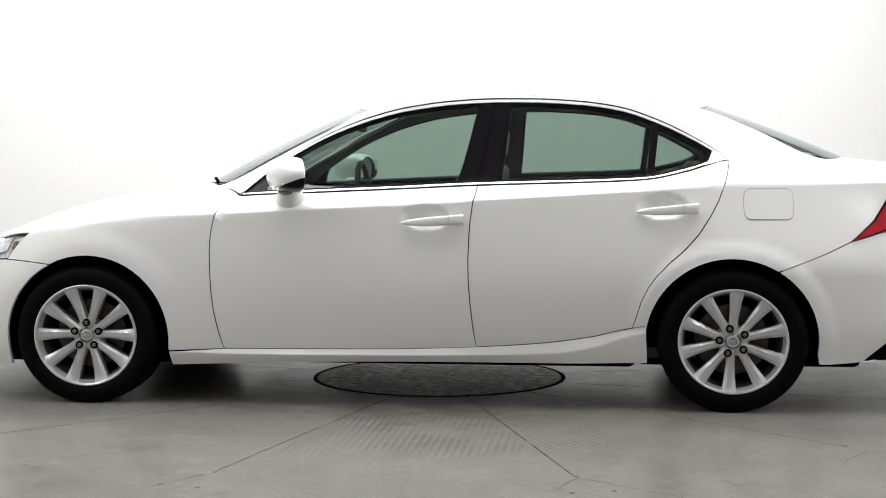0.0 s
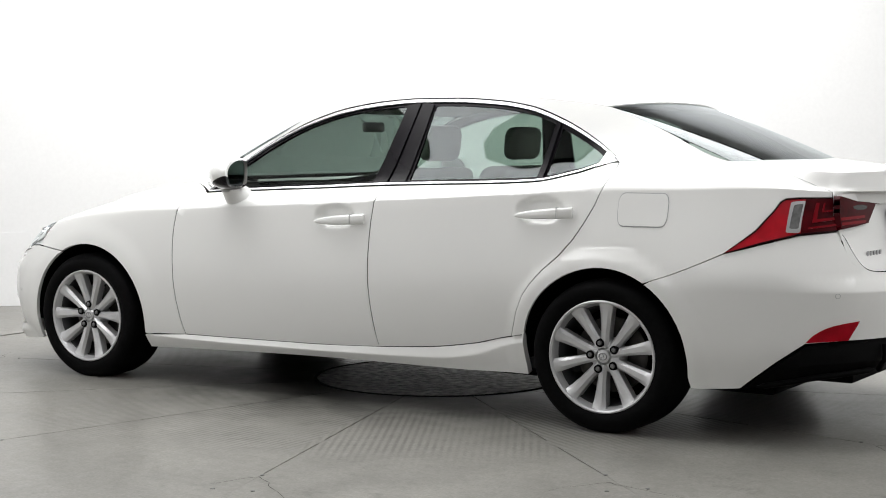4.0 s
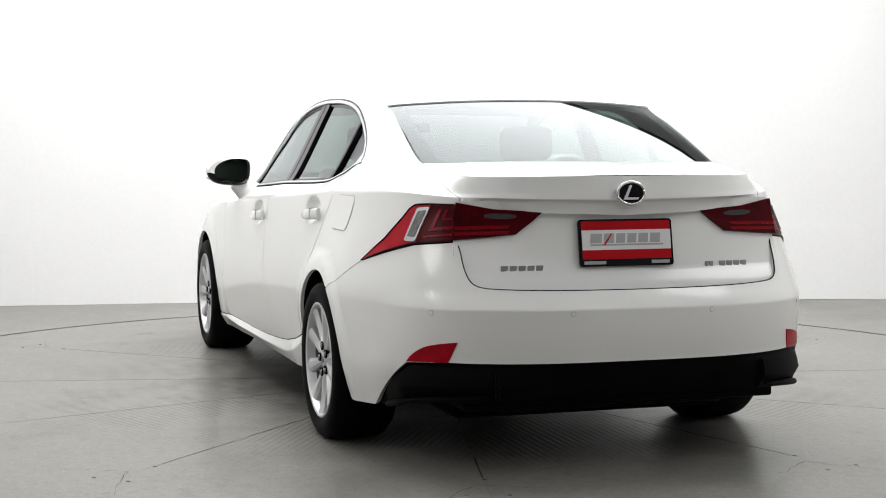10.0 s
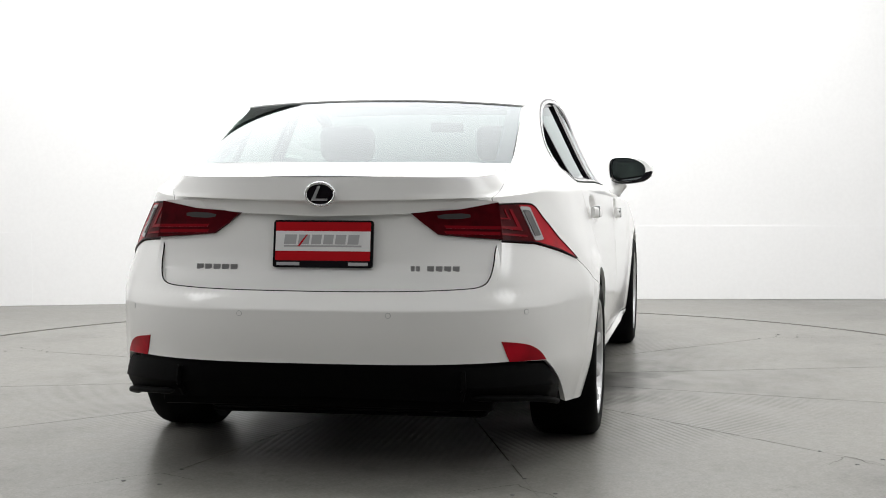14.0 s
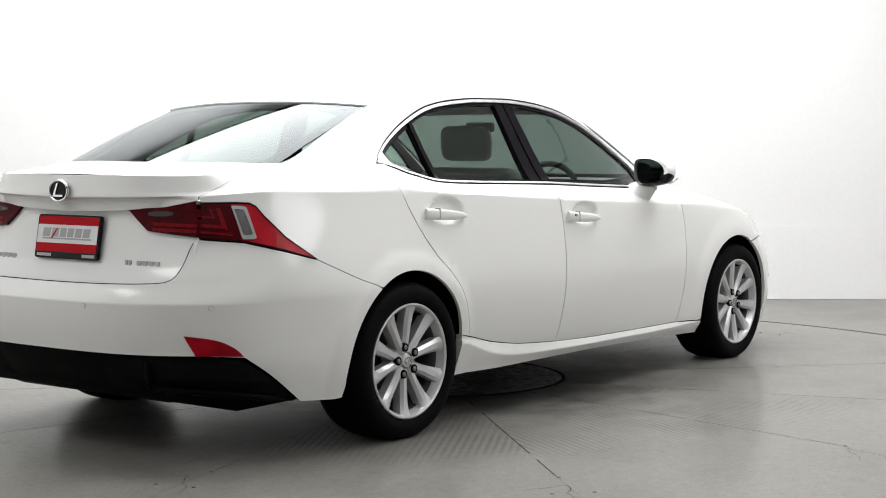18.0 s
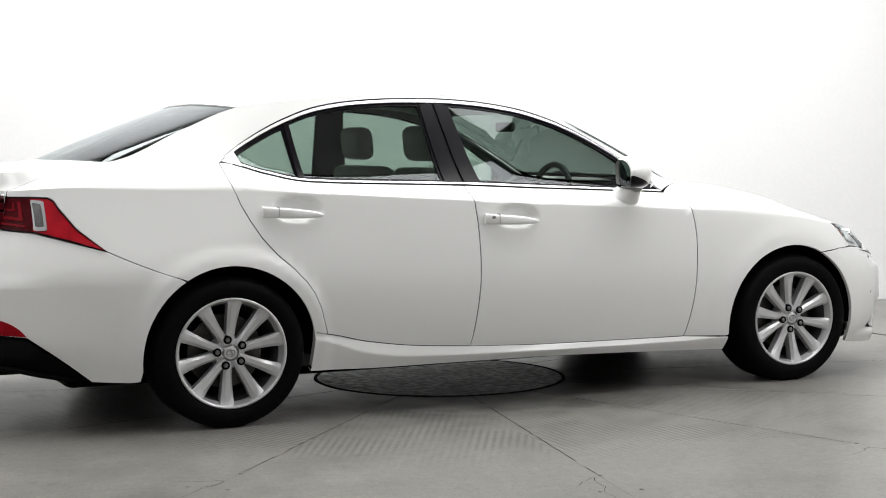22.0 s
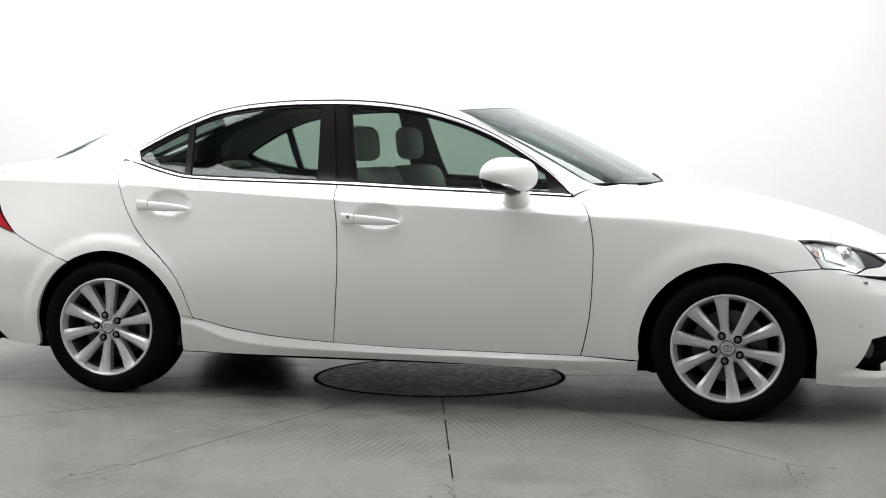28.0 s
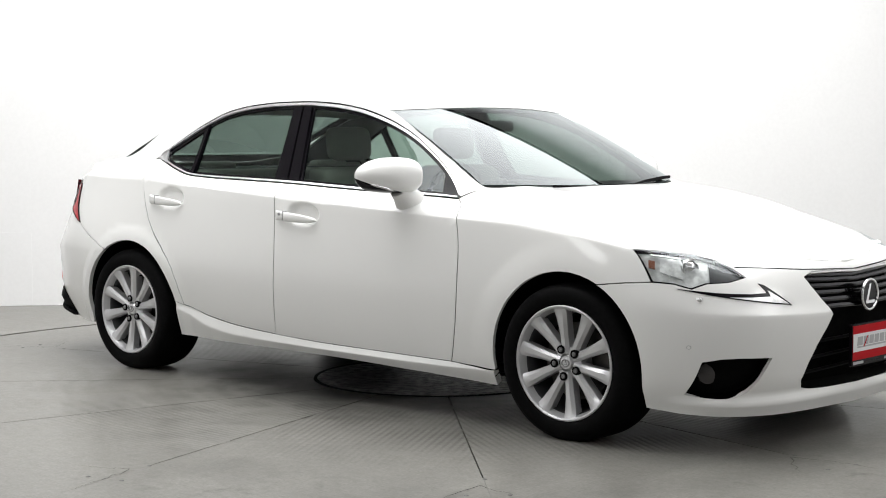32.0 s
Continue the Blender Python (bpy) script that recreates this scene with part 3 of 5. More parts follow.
def sheet(name, surface, loop, mat, scale=(1, 1), step=.04, gap=.0023, lip=.014, off=0.0, holes=(), mirror=False, lines=(), fields=()):
    """A panel: the part of a surface inside a chart loop, with rolled-in edges. surface maps chart arrays to places."""
    sx, sy = scale
    loops = [inset(list(loop), gap, scale)] + [inset(list(h), -.0005, scale) for h in holes]
    metric = [[(p[0] * sx, p[1] * sy) for p in resample([(q[0], q[1]) for q in lp], 1e9)] for lp in loops]
    metric = [resample(lp, step * .6) for lp in metric]
    pts, edges, faces = [], [], []
    for k, lp in enumerate(metric):
        n0 = len(pts)
        pts += lp
        edges += [(n0 + i, n0 + (i + 1) % len(lp)) for i in range(len(lp))]
    outer = np.array(metric[0])
    lo, hi = outer.min(0), outer.max(0)
    gx, gy = np.meshgrid(np.arange(lo[0], hi[0], step), np.arange(lo[1], hi[1], step * .8), indexing="ij")
    gx = gx + (np.arange(gx.shape[1]) % 2)[None] * step * .5
    grid = np.stack([gx.ravel(), gy.ravel()], 1)
    if lines or fields:
        extra = [np.stack([np.arange(lo[0], hi[0], step), np.full(len(np.arange(lo[0], hi[0], step)), v * sy)], 1) for v in lines]
        for v in lines:
            grid = grid[np.abs(grid[:, 1] - v * sy) > step * .22]
        for a0, a1, b0, b1 in fields:
            keep = ~((grid[:, 0] > a0 * sx) & (grid[:, 0] < a1 * sx) & (grid[:, 1] > b0 * sy) & (grid[:, 1] < b1 * sy))
            grid = grid[keep]
            fx, fy = np.meshgrid(np.arange(a0 * sx, a1 * sx, .011), np.arange(b0 * sy, b1 * sy, .008), indexing="ij")
            extra.append(np.stack([fx.ravel(), fy.ravel()], 1))
        grid = np.concatenate([grid] + extra)
    grid = grid[inside(grid, metric[0])]
    for h in metric[1:]:
        grid = grid[~inside(grid, h)]
    for lp in metric:
        grid = grid[~near_loop(grid, lp, step * .42)]
    allp = [Vector(p) for p in pts] + [Vector((float(a), float(b))) for a, b in grid]
    vs, _, tris, *_ = delaunay_2d_cdt(allp, edges, [], 0, 1e-6)
    flat = np.array([(v.x, v.y) for v in vs])
    mids = np.array([flat[list(t)].mean(0) for t in tris])
    ok = inside(mids, metric[0])
    for h in metric[1:]:
        ok &= ~inside(mids, h)
    tris = [t for t, good in zip(tris, ok) if good]
    uv = flat / np.array([sx, sy])
    e = 1e-3

    def place(uv):
        p = surface(uv[:, 0], uv[:, 1])
        du = surface(uv[:, 0] + e / sx, uv[:, 1]) - surface(uv[:, 0] - e / sx, uv[:, 1])
        dv = surface(uv[:, 0], uv[:, 1] + e / sy) - surface(uv[:, 0], uv[:, 1] - e / sy)
        nn = np.cross(du, dv)
        nn /= np.maximum(np.linalg.norm(nn, axis=1), 1e-12)[:, None]
        return p, nn
    p, nn = place(uv)
    away = p - np.array([0, 0, .55])
    flip = (nn * away).sum() < 0
    if flip:
        nn = -nn
    p = p + nn * off
    tri = np.array(tris)
    fn = np.cross(p[tri[:, 1]] - p[tri[:, 0]], p[tri[:, 2]] - p[tri[:, 0]])
    wrong = (fn * nn[tri[:, 0]]).sum(1) < 0
    tri[wrong] = tri[wrong][:, ::-1]
    verts, normals, out = list(p), list(nn), [tuple(t) for t in tri]
    if lip:
        count = {}
        for a, b, c in out:
            for u, w in ((a, b), (b, c), (c, a)):
                count[(u, w)] = count.get((u, w), 0) + 1
        border = [(u, w) for u, w in count if (w, u) not in count]
        ring = {}
        for u, w in border:
            for q in (u, w):
                if q not in ring:
                    ring[q] = len(verts)
                    verts += [p[q], p[q] - nn[q] * lip]
                    normals += [nn[q], nn[q]]
        for u, w in border:
            side = np.cross(p[w] - p[u], nn[u])
            side /= max(np.linalg.norm(side), 1e-9)
            for q in (u, w):
                for k in (0, 1):
                    normals[ring[q] + k] = side
            out.append((ring[w], ring[u], ring[u] + 1, ring[w] + 1))
    verts, normals = np.array(verts), np.array(normals)
    if mirror:
        verts, normals = verts * (1, -1, 1), normals * (1, -1, 1)
        out = [f[::-1] for f in out]
    return mesh_of(name, verts, out, mat, normals)


SIDE = (1.0, .22)


def side_panels(name, loop, mat, label="", **more):
    """One panel on each side of the car."""
    if mat is PAINT:
        more.setdefault("lines", (2.92, 3.0, 3.08))
    return [part(name, sheet(name, shell, loop, mat, SIDE, mirror=m, **more), car, label) for m in (False, True)]


def at(*pairs):
    return [chart(x, z) for x, z in pairs]


def arch(k, a0, a1, n=18, grow=0.0):
    cx, cz = ARCHES[k]
    return [chart(cx + (.36 + grow) * math.cos(radians(a0 + (a1 - a0) * i / n)), cz + (.354 + grow) * math.sin(radians(a0 + (a1 - a0) * i / n))) for i in range(n + 1)]


# window line: chrome top edge in side view
WIN_TOP = curve_of((-1.385, 1.062), (-1.254, 1.143), (-1.084, 1.227), (-.915, 1.284), (-.744, 1.309), (-.548, 1.320), (-.374, 1.321), (-.2, 1.312), (0, 1.286), (.179, 1.240), (.333, 1.180), (.488, 1.097), (.618, 1.010), (.735, .912))
BELT = Z_LINES[4]
B_GAP = [(-.315, .953), (-.300, .870), (-.287, .781), (-.280, .587), (-.295, .393), (-.315, .262)]
F_GAP = [(.735, .903), (.785, .878), (.818, .835), (.838, .74), (.842, .645), (.833, .447), (.806, .31), (.784, .243)]
R_GAP = [(-1.385, 1.055), (-1.37, .978), (-1.325, .86), (-1.234, .717), (-1.095, .597), (-1.025, .5), (-.978, .351)]
DOOR_FOOT = [(.784, .243), (.45, .245), (.111, .248), (-.315, .262), (-.62, .284), (-.81, .312), (-.978, .351)]
belt_at = lambda xs: [(x, float(BELT(x))) for x in xs]

front_doors = side_panels("front_door", at(*rounded(F_GAP, rounds=1)[::-1], *belt_at((.6, .4, .2, 0, -.15)), *rounded(B_GAP, rounds=1), *DOOR_FOOT[::-1][3:6]), PAINT, fields=[(-.27, .05, 2.4, 3.1)])
rear_doors = side_panels("rear_door", at(*belt_at((-.45, -.6, -.75, -.9, -1.04, -1.15, -1.27)), *rounded(R_GAP, rounds=1), *DOOR_FOOT[::-1][1:3], *rounded(B_GAP, rounds=1)[::-1]), PAINT, fields=[(-1.29, -.95, 2.4, 3.1)])


SKIRT_CREASE = curve_of((-1.05, .93), (-.95, .84), (-.8, .66), (-.6, .55), (-.3, .58), (.1, .68), (.8, .80), (1.1, .86))


def skirt(s_, v):
    """The sill: stands out below the doors with a ledge on top."""
    p = shell(s_, v)
    crease = SKIRT_CREASE(p[:, 0])
    u = np.maximum(1.0 - np.clip(v, 0, 1), 0) / (1.0 - crease)
    u = .5 * (u + 1 - np.sqrt((u - 1) ** 2 + .010))
    end = np.clip((p[:, 0] + 1.03) / .25, 0, 1) * np.clip((1.03 - p[:, 0]) / .5, 0, 1)
    p[:, 1] += .028 * u * (.25 + .75 * end)
    return p


for m in (False, True):
    part("side_skirt", sheet("side_skirt", skirt, at((1.03, .228), *DOOR_FOOT, (-1.036, .362), (-1.044, .196), (-.72, .192), (0, .192), (.6, .18), (1.022, .166)), PAINT, SIDE, lip=.03, gap=.003, step=.014, mirror=m), car)

seam_front = [(1.525, 2.36), (1.615, 2.40), (1.70, 2.45)]
HEAD_LOW = [(1.70, 2.45), (1.77, 2.46), (1.82, 2.42), (1.87, 2.52), (1.945, 2.58), (2.01, 2.70)]
HEAD_TOP = [(2.01, 2.70), (1.98, 2.88), (1.91, 3.75), (1.835, 3.98), (1.715, 3.35), (1.642, 2.98)]
HEAD_BACK = [(1.642, 2.98), (1.675, 2.70), (1.70, 2.45)]
fender = (at(*rounded(F_GAP, rounds=1)) + at((1.03, .232)) + arch(0, 188, 63)
          + [(1.615, 2.40), (1.70, 2.45)] + HEAD_BACK[::-1][1:] + [(1.715, 3.35), (1.80, 3.85), (1.80, 5)]
          + [(s, 5) for s in np.linspace(1.7, .84, 14)] + [(.80, 4.6)])
side_panels("front_fender", fender, PAINT, step=.018)

TAIL_TOP = [(-1.862, 2.405), (-1.97, 2.61), (-2.038, 2.79), (-2.060, 2.87), (-2.080, 2.905), (-2.13, 2.92), (-2.255, 2.94)]
TAIL_LOW = [(-2.255, 2.94), (-2.268, 2.62), (-2.115, 2.575), (-1.985, 2.49), (-1.862, 2.405)]
BOOT_SEAM = rounded([(-1.95, 5), (-2.04, 4.62), (-2.115, 4.44), (-2.172, 4.22), (-2.218, 3.80), (-2.245, 3.25), (-2.255, 2.94)], rounds=2)
BOOT_FOOT = rounded([(-2.268, 2.62), (-2.285, 2.56), (-2.302, 2.43), (-2.328, 2.30), (-2.358, 2.25), (-2.41, 2.235), (-2.6, 2.222), (-2.913, 2.22)], rounds=2)
SEAM_REAR = [(-1.862, 2.405), (-1.695, 2.20), (-1.60, 2.09)]
quarter = (at(*rounded(R_GAP, rounds=1)[::-1]) + at(*[(x, float(WIN_TOP(x))) for x in np.linspace(-1.34, .735, 34)])
           + [(.80, 4.6), (.84, 5)] + [(x, 5) for x in np.linspace(.78, -1.815, 52)] + BOOT_SEAM
           + TAIL_TOP[::-1][1:] + SEAM_REAR[1:] + arch(1, 121, -8, 26)[0:] + at((-1.03, .362)))
side_panels("quarter_panel", quarter, PAINT, gap=.0012, step=.020)

# dark tubes along the gaps, added to draw the shade in them
def gap_line(name, line, depth=.006, r=.0042):
    for m in (False, True):
        pts = []
        for a, b in zip(line, line[1:]):
            n = max(1, int(math.dist(a, b) / .05))
            pts += [(a[0] + (b[0] - a[0]) * k / n, a[1] + (b[1] - a[1]) * k / n) for k in range(n)]
        pts.append(line[-1])
        at_ = np.array(pts)
        p = shell(at_[:, 0], at_[:, 1])
        du, dv = shell(at_[:, 0] + .002, at_[:, 1]) - p, shell(at_[:, 0], at_[:, 1] - .01) - p
        nn = np.cross(du, dv)
        nn /= np.maximum(np.linalg.norm(nn, axis=1), 1e-9)[:, None]
        nn *= np.sign((nn * (p - np.array([0, 0, .55]))).sum(1))[:, None]
        p = (p - nn * depth) * (1, -1 if m else 1, 1)
        part(name, tube(name, p, r, WELL, 6), car)


gap_line("door_gap_line", at(*rounded(F_GAP, rounds=1)))
gap_line("door_gap_line", at(*rounded(B_GAP, rounds=1)))
gap_line("door_gap_line", at(*rounded(R_GAP, rounds=1)))
gap_line("door_gap_line", at(*DOOR_FOOT), .008, .006)
gap_line("bonnet_gap_line", [(s_, 4.99) for s_ in np.linspace(.88, 1.8, 10)])
gap_line("bonnet_gap_line", [(1.985, 3.0), (2.06, 3.10), (2.14, 3.15), (2.27, 3.10), (2.45, 3.12), (MID_FRONT, 3.14)], -.0005, .0024)
gap_line("boot_gap_line", BOOT_SEAM + BOOT_FOOT[:-1] + [(MID_REAR, 2.22)], .0022, .0024)

gap_line("pillar_gap_line", at((.735, .914)) + [(.80, 4.6), (.836, 4.95)], .003, .0022)
FLAP = [(p[0], p[1] / .22) for p in soft_corners([(a, b * .22) for a, b in at((-1.437, .937), (-1.642, .937), (-1.646, .812), (-1.44, .812))], .028)]
# fuel flap, left only, laid into the quarter panel
part("fuel_flap", sheet("fuel_flap", shell, FLAP, PAINT, SIDE, off=.0025, lip=.004, gap=0), car, "flush white fuel filler flap")
part("fuel_flap_gap", sheet("fuel_flap_gap", shell, inset(FLAP, -.0022, SIDE), PLATE_GREY, SIDE, off=.0008, lip=0, gap=0), car)


# ---- bumpers ----
def both(half, mid):
    """A loop over the car's middle from its left half, which starts and ends on the middle line."""
    return list(half) + [(2 * mid - s, v) for s, v in reversed(half) if abs(s - mid) > 1e-6]


GRILLE = rounded([(MID_FRONT, 2.93), (2.45, 2.92), (2.245, 2.84), (2.275, 2.45), (2.335, 2.10), (2.315, 1.90), (2.235, 1.35), (2.19, .62), (2.30, .50), (MID_FRONT, .46)], rounds=1)
FOG = rounded([(1.803, .59), (1.842, 1.32), (1.915, 1.385), (2.055, 1.355), (1.998, .70), (1.945, .50), (1.88, .49)], True, 1, keep=(0, 1, 3))
front_half = ([(MID_FRONT, 4.98), (2.45, 4.98), (2.25, 4.98), (2.1, 4.98), (1.95, 4.98), (1.80, 4.98), (1.80, 3.85), (1.835, 3.98), (1.91, 3.75), (1.98, 2.88)] + HEAD_LOW[::-1] + seam_front[::-1][1:2] + arch(0, 63, -8, 16)
              + [(1.70, .08), (1.80, .0), (1.95, 0), (2.15, 0), (2.4, 0), (MID_FRONT, 0)])
mirror_s = lambda loop, mid: [(2 * mid - s, v) for s, v in loop]


def bumper_skin(s_, v):
    """The front bumper: its foot stands out as a lip below the openings, and a crease runs below the slim lamps."""
    p = shell(s_, v)
    u = np.clip((.60 - np.clip(v, 0, 1)) / .34, 0, 1)
    fold = np.minimum(s_, 2 * MID_FRONT - s_)
    k = .030 * u * u * (3 - 2 * u) * np.clip((fold - 1.74) / .14, 0, 1)
    high = np.broadcast_to(np.asarray(v, float), p.shape[:1])
    rise = np.where(high > 2.1, np.clip((2.24 - high) / .14, 0, 1), np.clip((high - 1.1) / 1.0, 0, 1))
    k = k + .014 * rise * np.clip((fold - 1.80) / .22, 0, 1)
    away = p[:, :2] - np.array([1.2, 0])
    p[:, :2] += away / np.maximum(np.linalg.norm(away, axis=1), 1e-6)[:, None] * k[:, None]
    return p


front_bumper = part("front_bumper", sheet("front_bumper", bumper_skin, both(front_half, MID_FRONT), PAINT, SIDE, holes=[both(GRILLE, MID_FRONT), FOG, mirror_s(FOG, MID_FRONT)], lip=.016, gap=.001, step=.022, lines=(2.24, 2.17, 2.12, 2.1, 2.08, 2.0, .56, .48, .40, .32)), car)

REFLECTOR = rounded([(-2.125, .97), (-2.150, 1.17), (-2.205, 1.37), (-2.305, 1.46), (-2.275, 1.0)], True, 2, keep=(0, 3, 4))
rear_half = ([(MID_REAR, 2.22)] + BOOT_FOOT[:-1][::-1] + TAIL_LOW[2:-1] + SEAM_REAR
             + arch(1, 122, 188, 12) + [(-1.76, .02), (-1.80, 0), (-1.935, .03), (-2.04, .55), (-2.125, .95), (-2.275, 1.0), (-2.45, 1.0), (MID_REAR, 1.0)])


def rear_skin(s_, v):
    """The rear bumper: a ledge below the boot lid that breaks into the face at a crease."""
    p = shell(s_, v)
    v = np.broadcast_to(np.asarray(v, float), p.shape[:1])
    fold = np.maximum(s_, 2 * MID_REAR - np.asarray(s_, float))
    rise = np.where(v > 2.0, np.clip((2.22 - v) / .22, 0, 1), np.clip((v - 1.1) / .9, 0, 1))
    k = .017 * rise * np.clip((-fold - 2.02) / .26, 0, 1)
    away = p[:, :2] - np.array([-1.5, 0])
    p[:, :2] += away / np.maximum(np.linalg.norm(away, axis=1), 1e-6)[:, None] * k[:, None]
    return p


rear_bumper = part("rear_bumper", sheet("rear_bumper", rear_skin, both(rear_half, MID_REAR), PAINT, SIDE, lip=.02, gap=.001, step=.022, lines=(2.14, 2.06, 2.02, 2.0, 1.98, 1.9)), car)
diffuser_half = [(MID_REAR, .99), (-2.275, .99), (-2.13, .93), (-2.04, .52), (-1.95, 0), (-2.2, 0), (-2.5, -.0), (MID_REAR, 0)]


def valance_skin(s_, v):
    """The black valance: its corners flare out beyond the bumper."""
    p = shell(s_, v)
    v = np.broadcast_to(np.asarray(v, float), p.shape[:1])
    fold = -np.maximum(s_, 2 * MID_REAR - np.asarray(s_, float))
    k = .050 * np.clip((fold - 1.99) / .12, 0, 1) * np.clip((2.62 - fold) / .22, 0, 1) * np.clip((.95 - v) / .5, 0, 1)
    away = p[:, :2] - np.array([-1.5, 0])
    p[:, :2] += away / np.maximum(np.linalg.norm(away, axis=1), 1e-6)[:, None] * k[:, None]
    return p


part("rear_diffuser", sheet("rear_diffuser", valance_skin, both(diffuser_half, MID_REAR), BLACK, SIDE, off=-.012, lip=.05, step=.025), car, "matt black lower rear valance")
for m in (False, True):
    part("rear_reflector", sheet("rear_reflector", rear_skin, REFLECTOR, REFLEX_RED, SIDE, off=.003, lip=.01, mirror=m, gap=.001, step=.025), car, "red wedge-shaped reflector")

# ---- upper surfaces ----
CABIN_MID = curve_of((1.10, .905), (1.0, .955), (.65, 1.128), (.30, 1.296), (.1, 1.338), (-.15, 1.362), (-.4, 1.370), (-.8, 1.362), (-1.1, 1.340), (-1.33, 1.306), (-1.65, 1.186), (-1.96, 1.064), (-2.1, 1.01))
CABIN_EDGE = curve_of(*[(x, float(Z_LINES[5](x))) for x in np.linspace(-1.815, .82, 40)], (1.0, .855), (1.2, .75), (-2.0, .985), (-2.2, .91))
CABIN_W = curve_of(*[(x, float(W_LINES[5](x))) for x in np.linspace(-1.815, .82, 30)], (1.1, .73), (-2.2, .6))
HOOD_MID = curve_of((.8, .965), (1.02, .948), (1.2, .928), (1.5, .872), (1.8, .790), (2.0, .714), (2.06, .686), (2.09, .669))
FRONT_EDGE = shell(np.linspace(.7, MID_FRONT, 90), np.full(90, 5.0))
FRONT_EDGE[-1, 1] = 0.02
HOOD_W = smooth_curve(FRONT_EDGE[:, 0], FRONT_EDGE[:, 1])
HOOD_EDGE = smooth_curve(FRONT_EDGE[:, 0], FRONT_EDGE[:, 2])
REAR_EDGE = shell(np.linspace(MID_REAR, -1.7, 80), np.full(80, 5.0))
REAR_EDGE[0, 1] = 0.02
DECK_W = smooth_curve(REAR_EDGE[:, 0], REAR_EDGE[:, 1])
DECK_EDGE = smooth_curve(REAR_EDGE[:, 0], REAR_EDGE[:, 2])


def cabin(x, q):
    x, q = np.asarray(x, float), np.asarray(q, float)
    return np.stack([x, q * CABIN_W(x), CABIN_MID(x) + (CABIN_EDGE(x) - CABIN_MID(x)) * np.abs(q) ** 2.3], -1)


def hood(x, q):
    x, q = np.asarray(x, float), np.asarray(q, float)
    ridge = .010 * np.exp(-((np.abs(q) - .78) / .13) ** 2) * np.clip((2.0 - x) / .5, 0, 1)
    return np.stack([x, q * HOOD_W(x), HOOD_MID(x) + (HOOD_EDGE(x) - HOOD_MID(x)) * np.abs(q) ** 3.0 + ridge], -1)


def deck_z(x, q):
    edge = DECK_EDGE(x)
    return edge + np.maximum(1.0635 + (x + 1.95) * .105 - edge, .0) * (1 - np.abs(q) ** 3)


def deck(x, q):
    x, q = np.asarray(x, float), np.asarray(q, float)
    return np.stack([x, q * DECK_W(x), deck_z(x, q)], -1)


BOOT_X = curve_of((.60, -2.362), (.65, -2.345), (.71, -2.316), (.80, -2.298), (.87, -2.284), (.94, -2.278))


def boot_face(y, z):
    y, z = np.asarray(y, float), np.asarray(z, float)
    hollow = .052 - .026 * np.clip((.80 - z) / .12, 0, 1)
    return np.stack([BOOT_X(z) + hollow * (np.abs(y) / .6) ** 2.6, y, z], -1)


qs = np.linspace(-1, 1, 25)
SCREEN_FOOT = lambda q: .80 + .20 * (1 - np.abs(q) ** 2.2)
SCREEN_HEAD = lambda q: .186 + .112 * (1 - np.abs(q) ** 2)
BACK_HEAD = lambda q: -1.264 - .07 * (1 - np.abs(q) ** 2)
BACK_FOOT = lambda q: -1.815 - .145 * (1 - np.abs(q) ** 2)
CAB = (1.0, .6)
def ruled(head, foot, bulge):
    """A screen stretched from its head line to its foot line, slightly domed."""
    def surface(u, q):
        u, q = np.asarray(u, float), np.asarray(q, float)
        a, b = cabin(head(q), q), cabin(foot(q), q)
        p = a + (b - a) * u[:, None]
        p[:, 2] += bulge * 4 * u * (1 - u)
        return p
    return surface


screen_half = [(0, q) for q in qs] + [(1, q) for q in qs[::-1]]
part("windscreen", sheet("windscreen", ruled(SCREEN_HEAD, SCREEN_FOOT, .014), screen_half, FRONT_SCREEN, (.75, .6), gap=.002, lip=0, off=-.003), car, "clear laminated windscreen")
part("roof", sheet("roof", cabin, [(SCREEN_HEAD(q), q) for q in qs] + [(x, 1) for x in np.linspace(.1, -1.2, 20)] + [(BACK_HEAD(q), q) for q in qs[::-1]] + [(x, -1) for x in np.linspace(-1.2, .1, 20)], PAINT, CAB, gap=.001), car)
part("headliner", sheet("headliner", cabin, [(SCREEN_HEAD(q) - .03, q * .94) for q in qs] + [(BACK_HEAD(q) + .04, q * .94) for q in qs[::-1]], HEADLINER, CAB, off=-.035, lip=0), car, "pale fabric headliner")
part("rear_window", sheet("rear_window", ruled(BACK_HEAD, BACK_FOOT, .007), screen_half, SCREEN, (.65, .58), gap=.002, lip=0, off=-.005), car, "tinted rear window")
def frit(name, head, foot, bulge, scale, side, top, low, host, off=-.006):
    """The black printed border behind a screen's edge."""
    hole = soft_corners([(top, -1 + side), (top, 1 - side), (1 - low, 1 - side), (1 - low, -1 + side)], .05)
    part(name, sheet(name, ruled(head, foot, bulge), screen_half, GLOSS_BLACK, scale, gap=.002, lip=0, off=off, holes=[hole], step=.025), host, "black printed border of the glass")


frit("windscreen_border", SCREEN_HEAD, SCREEN_FOOT, .014, (.75, .6), .024, .03, .055, car, -.010)
frit("rear_window_border", BACK_HEAD, BACK_FOOT, .003, (.65, .58), .105, .008, .02, car)
HOOD_BACK = lambda q: .825 + .177 * (1 - abs(q) ** 2.4)

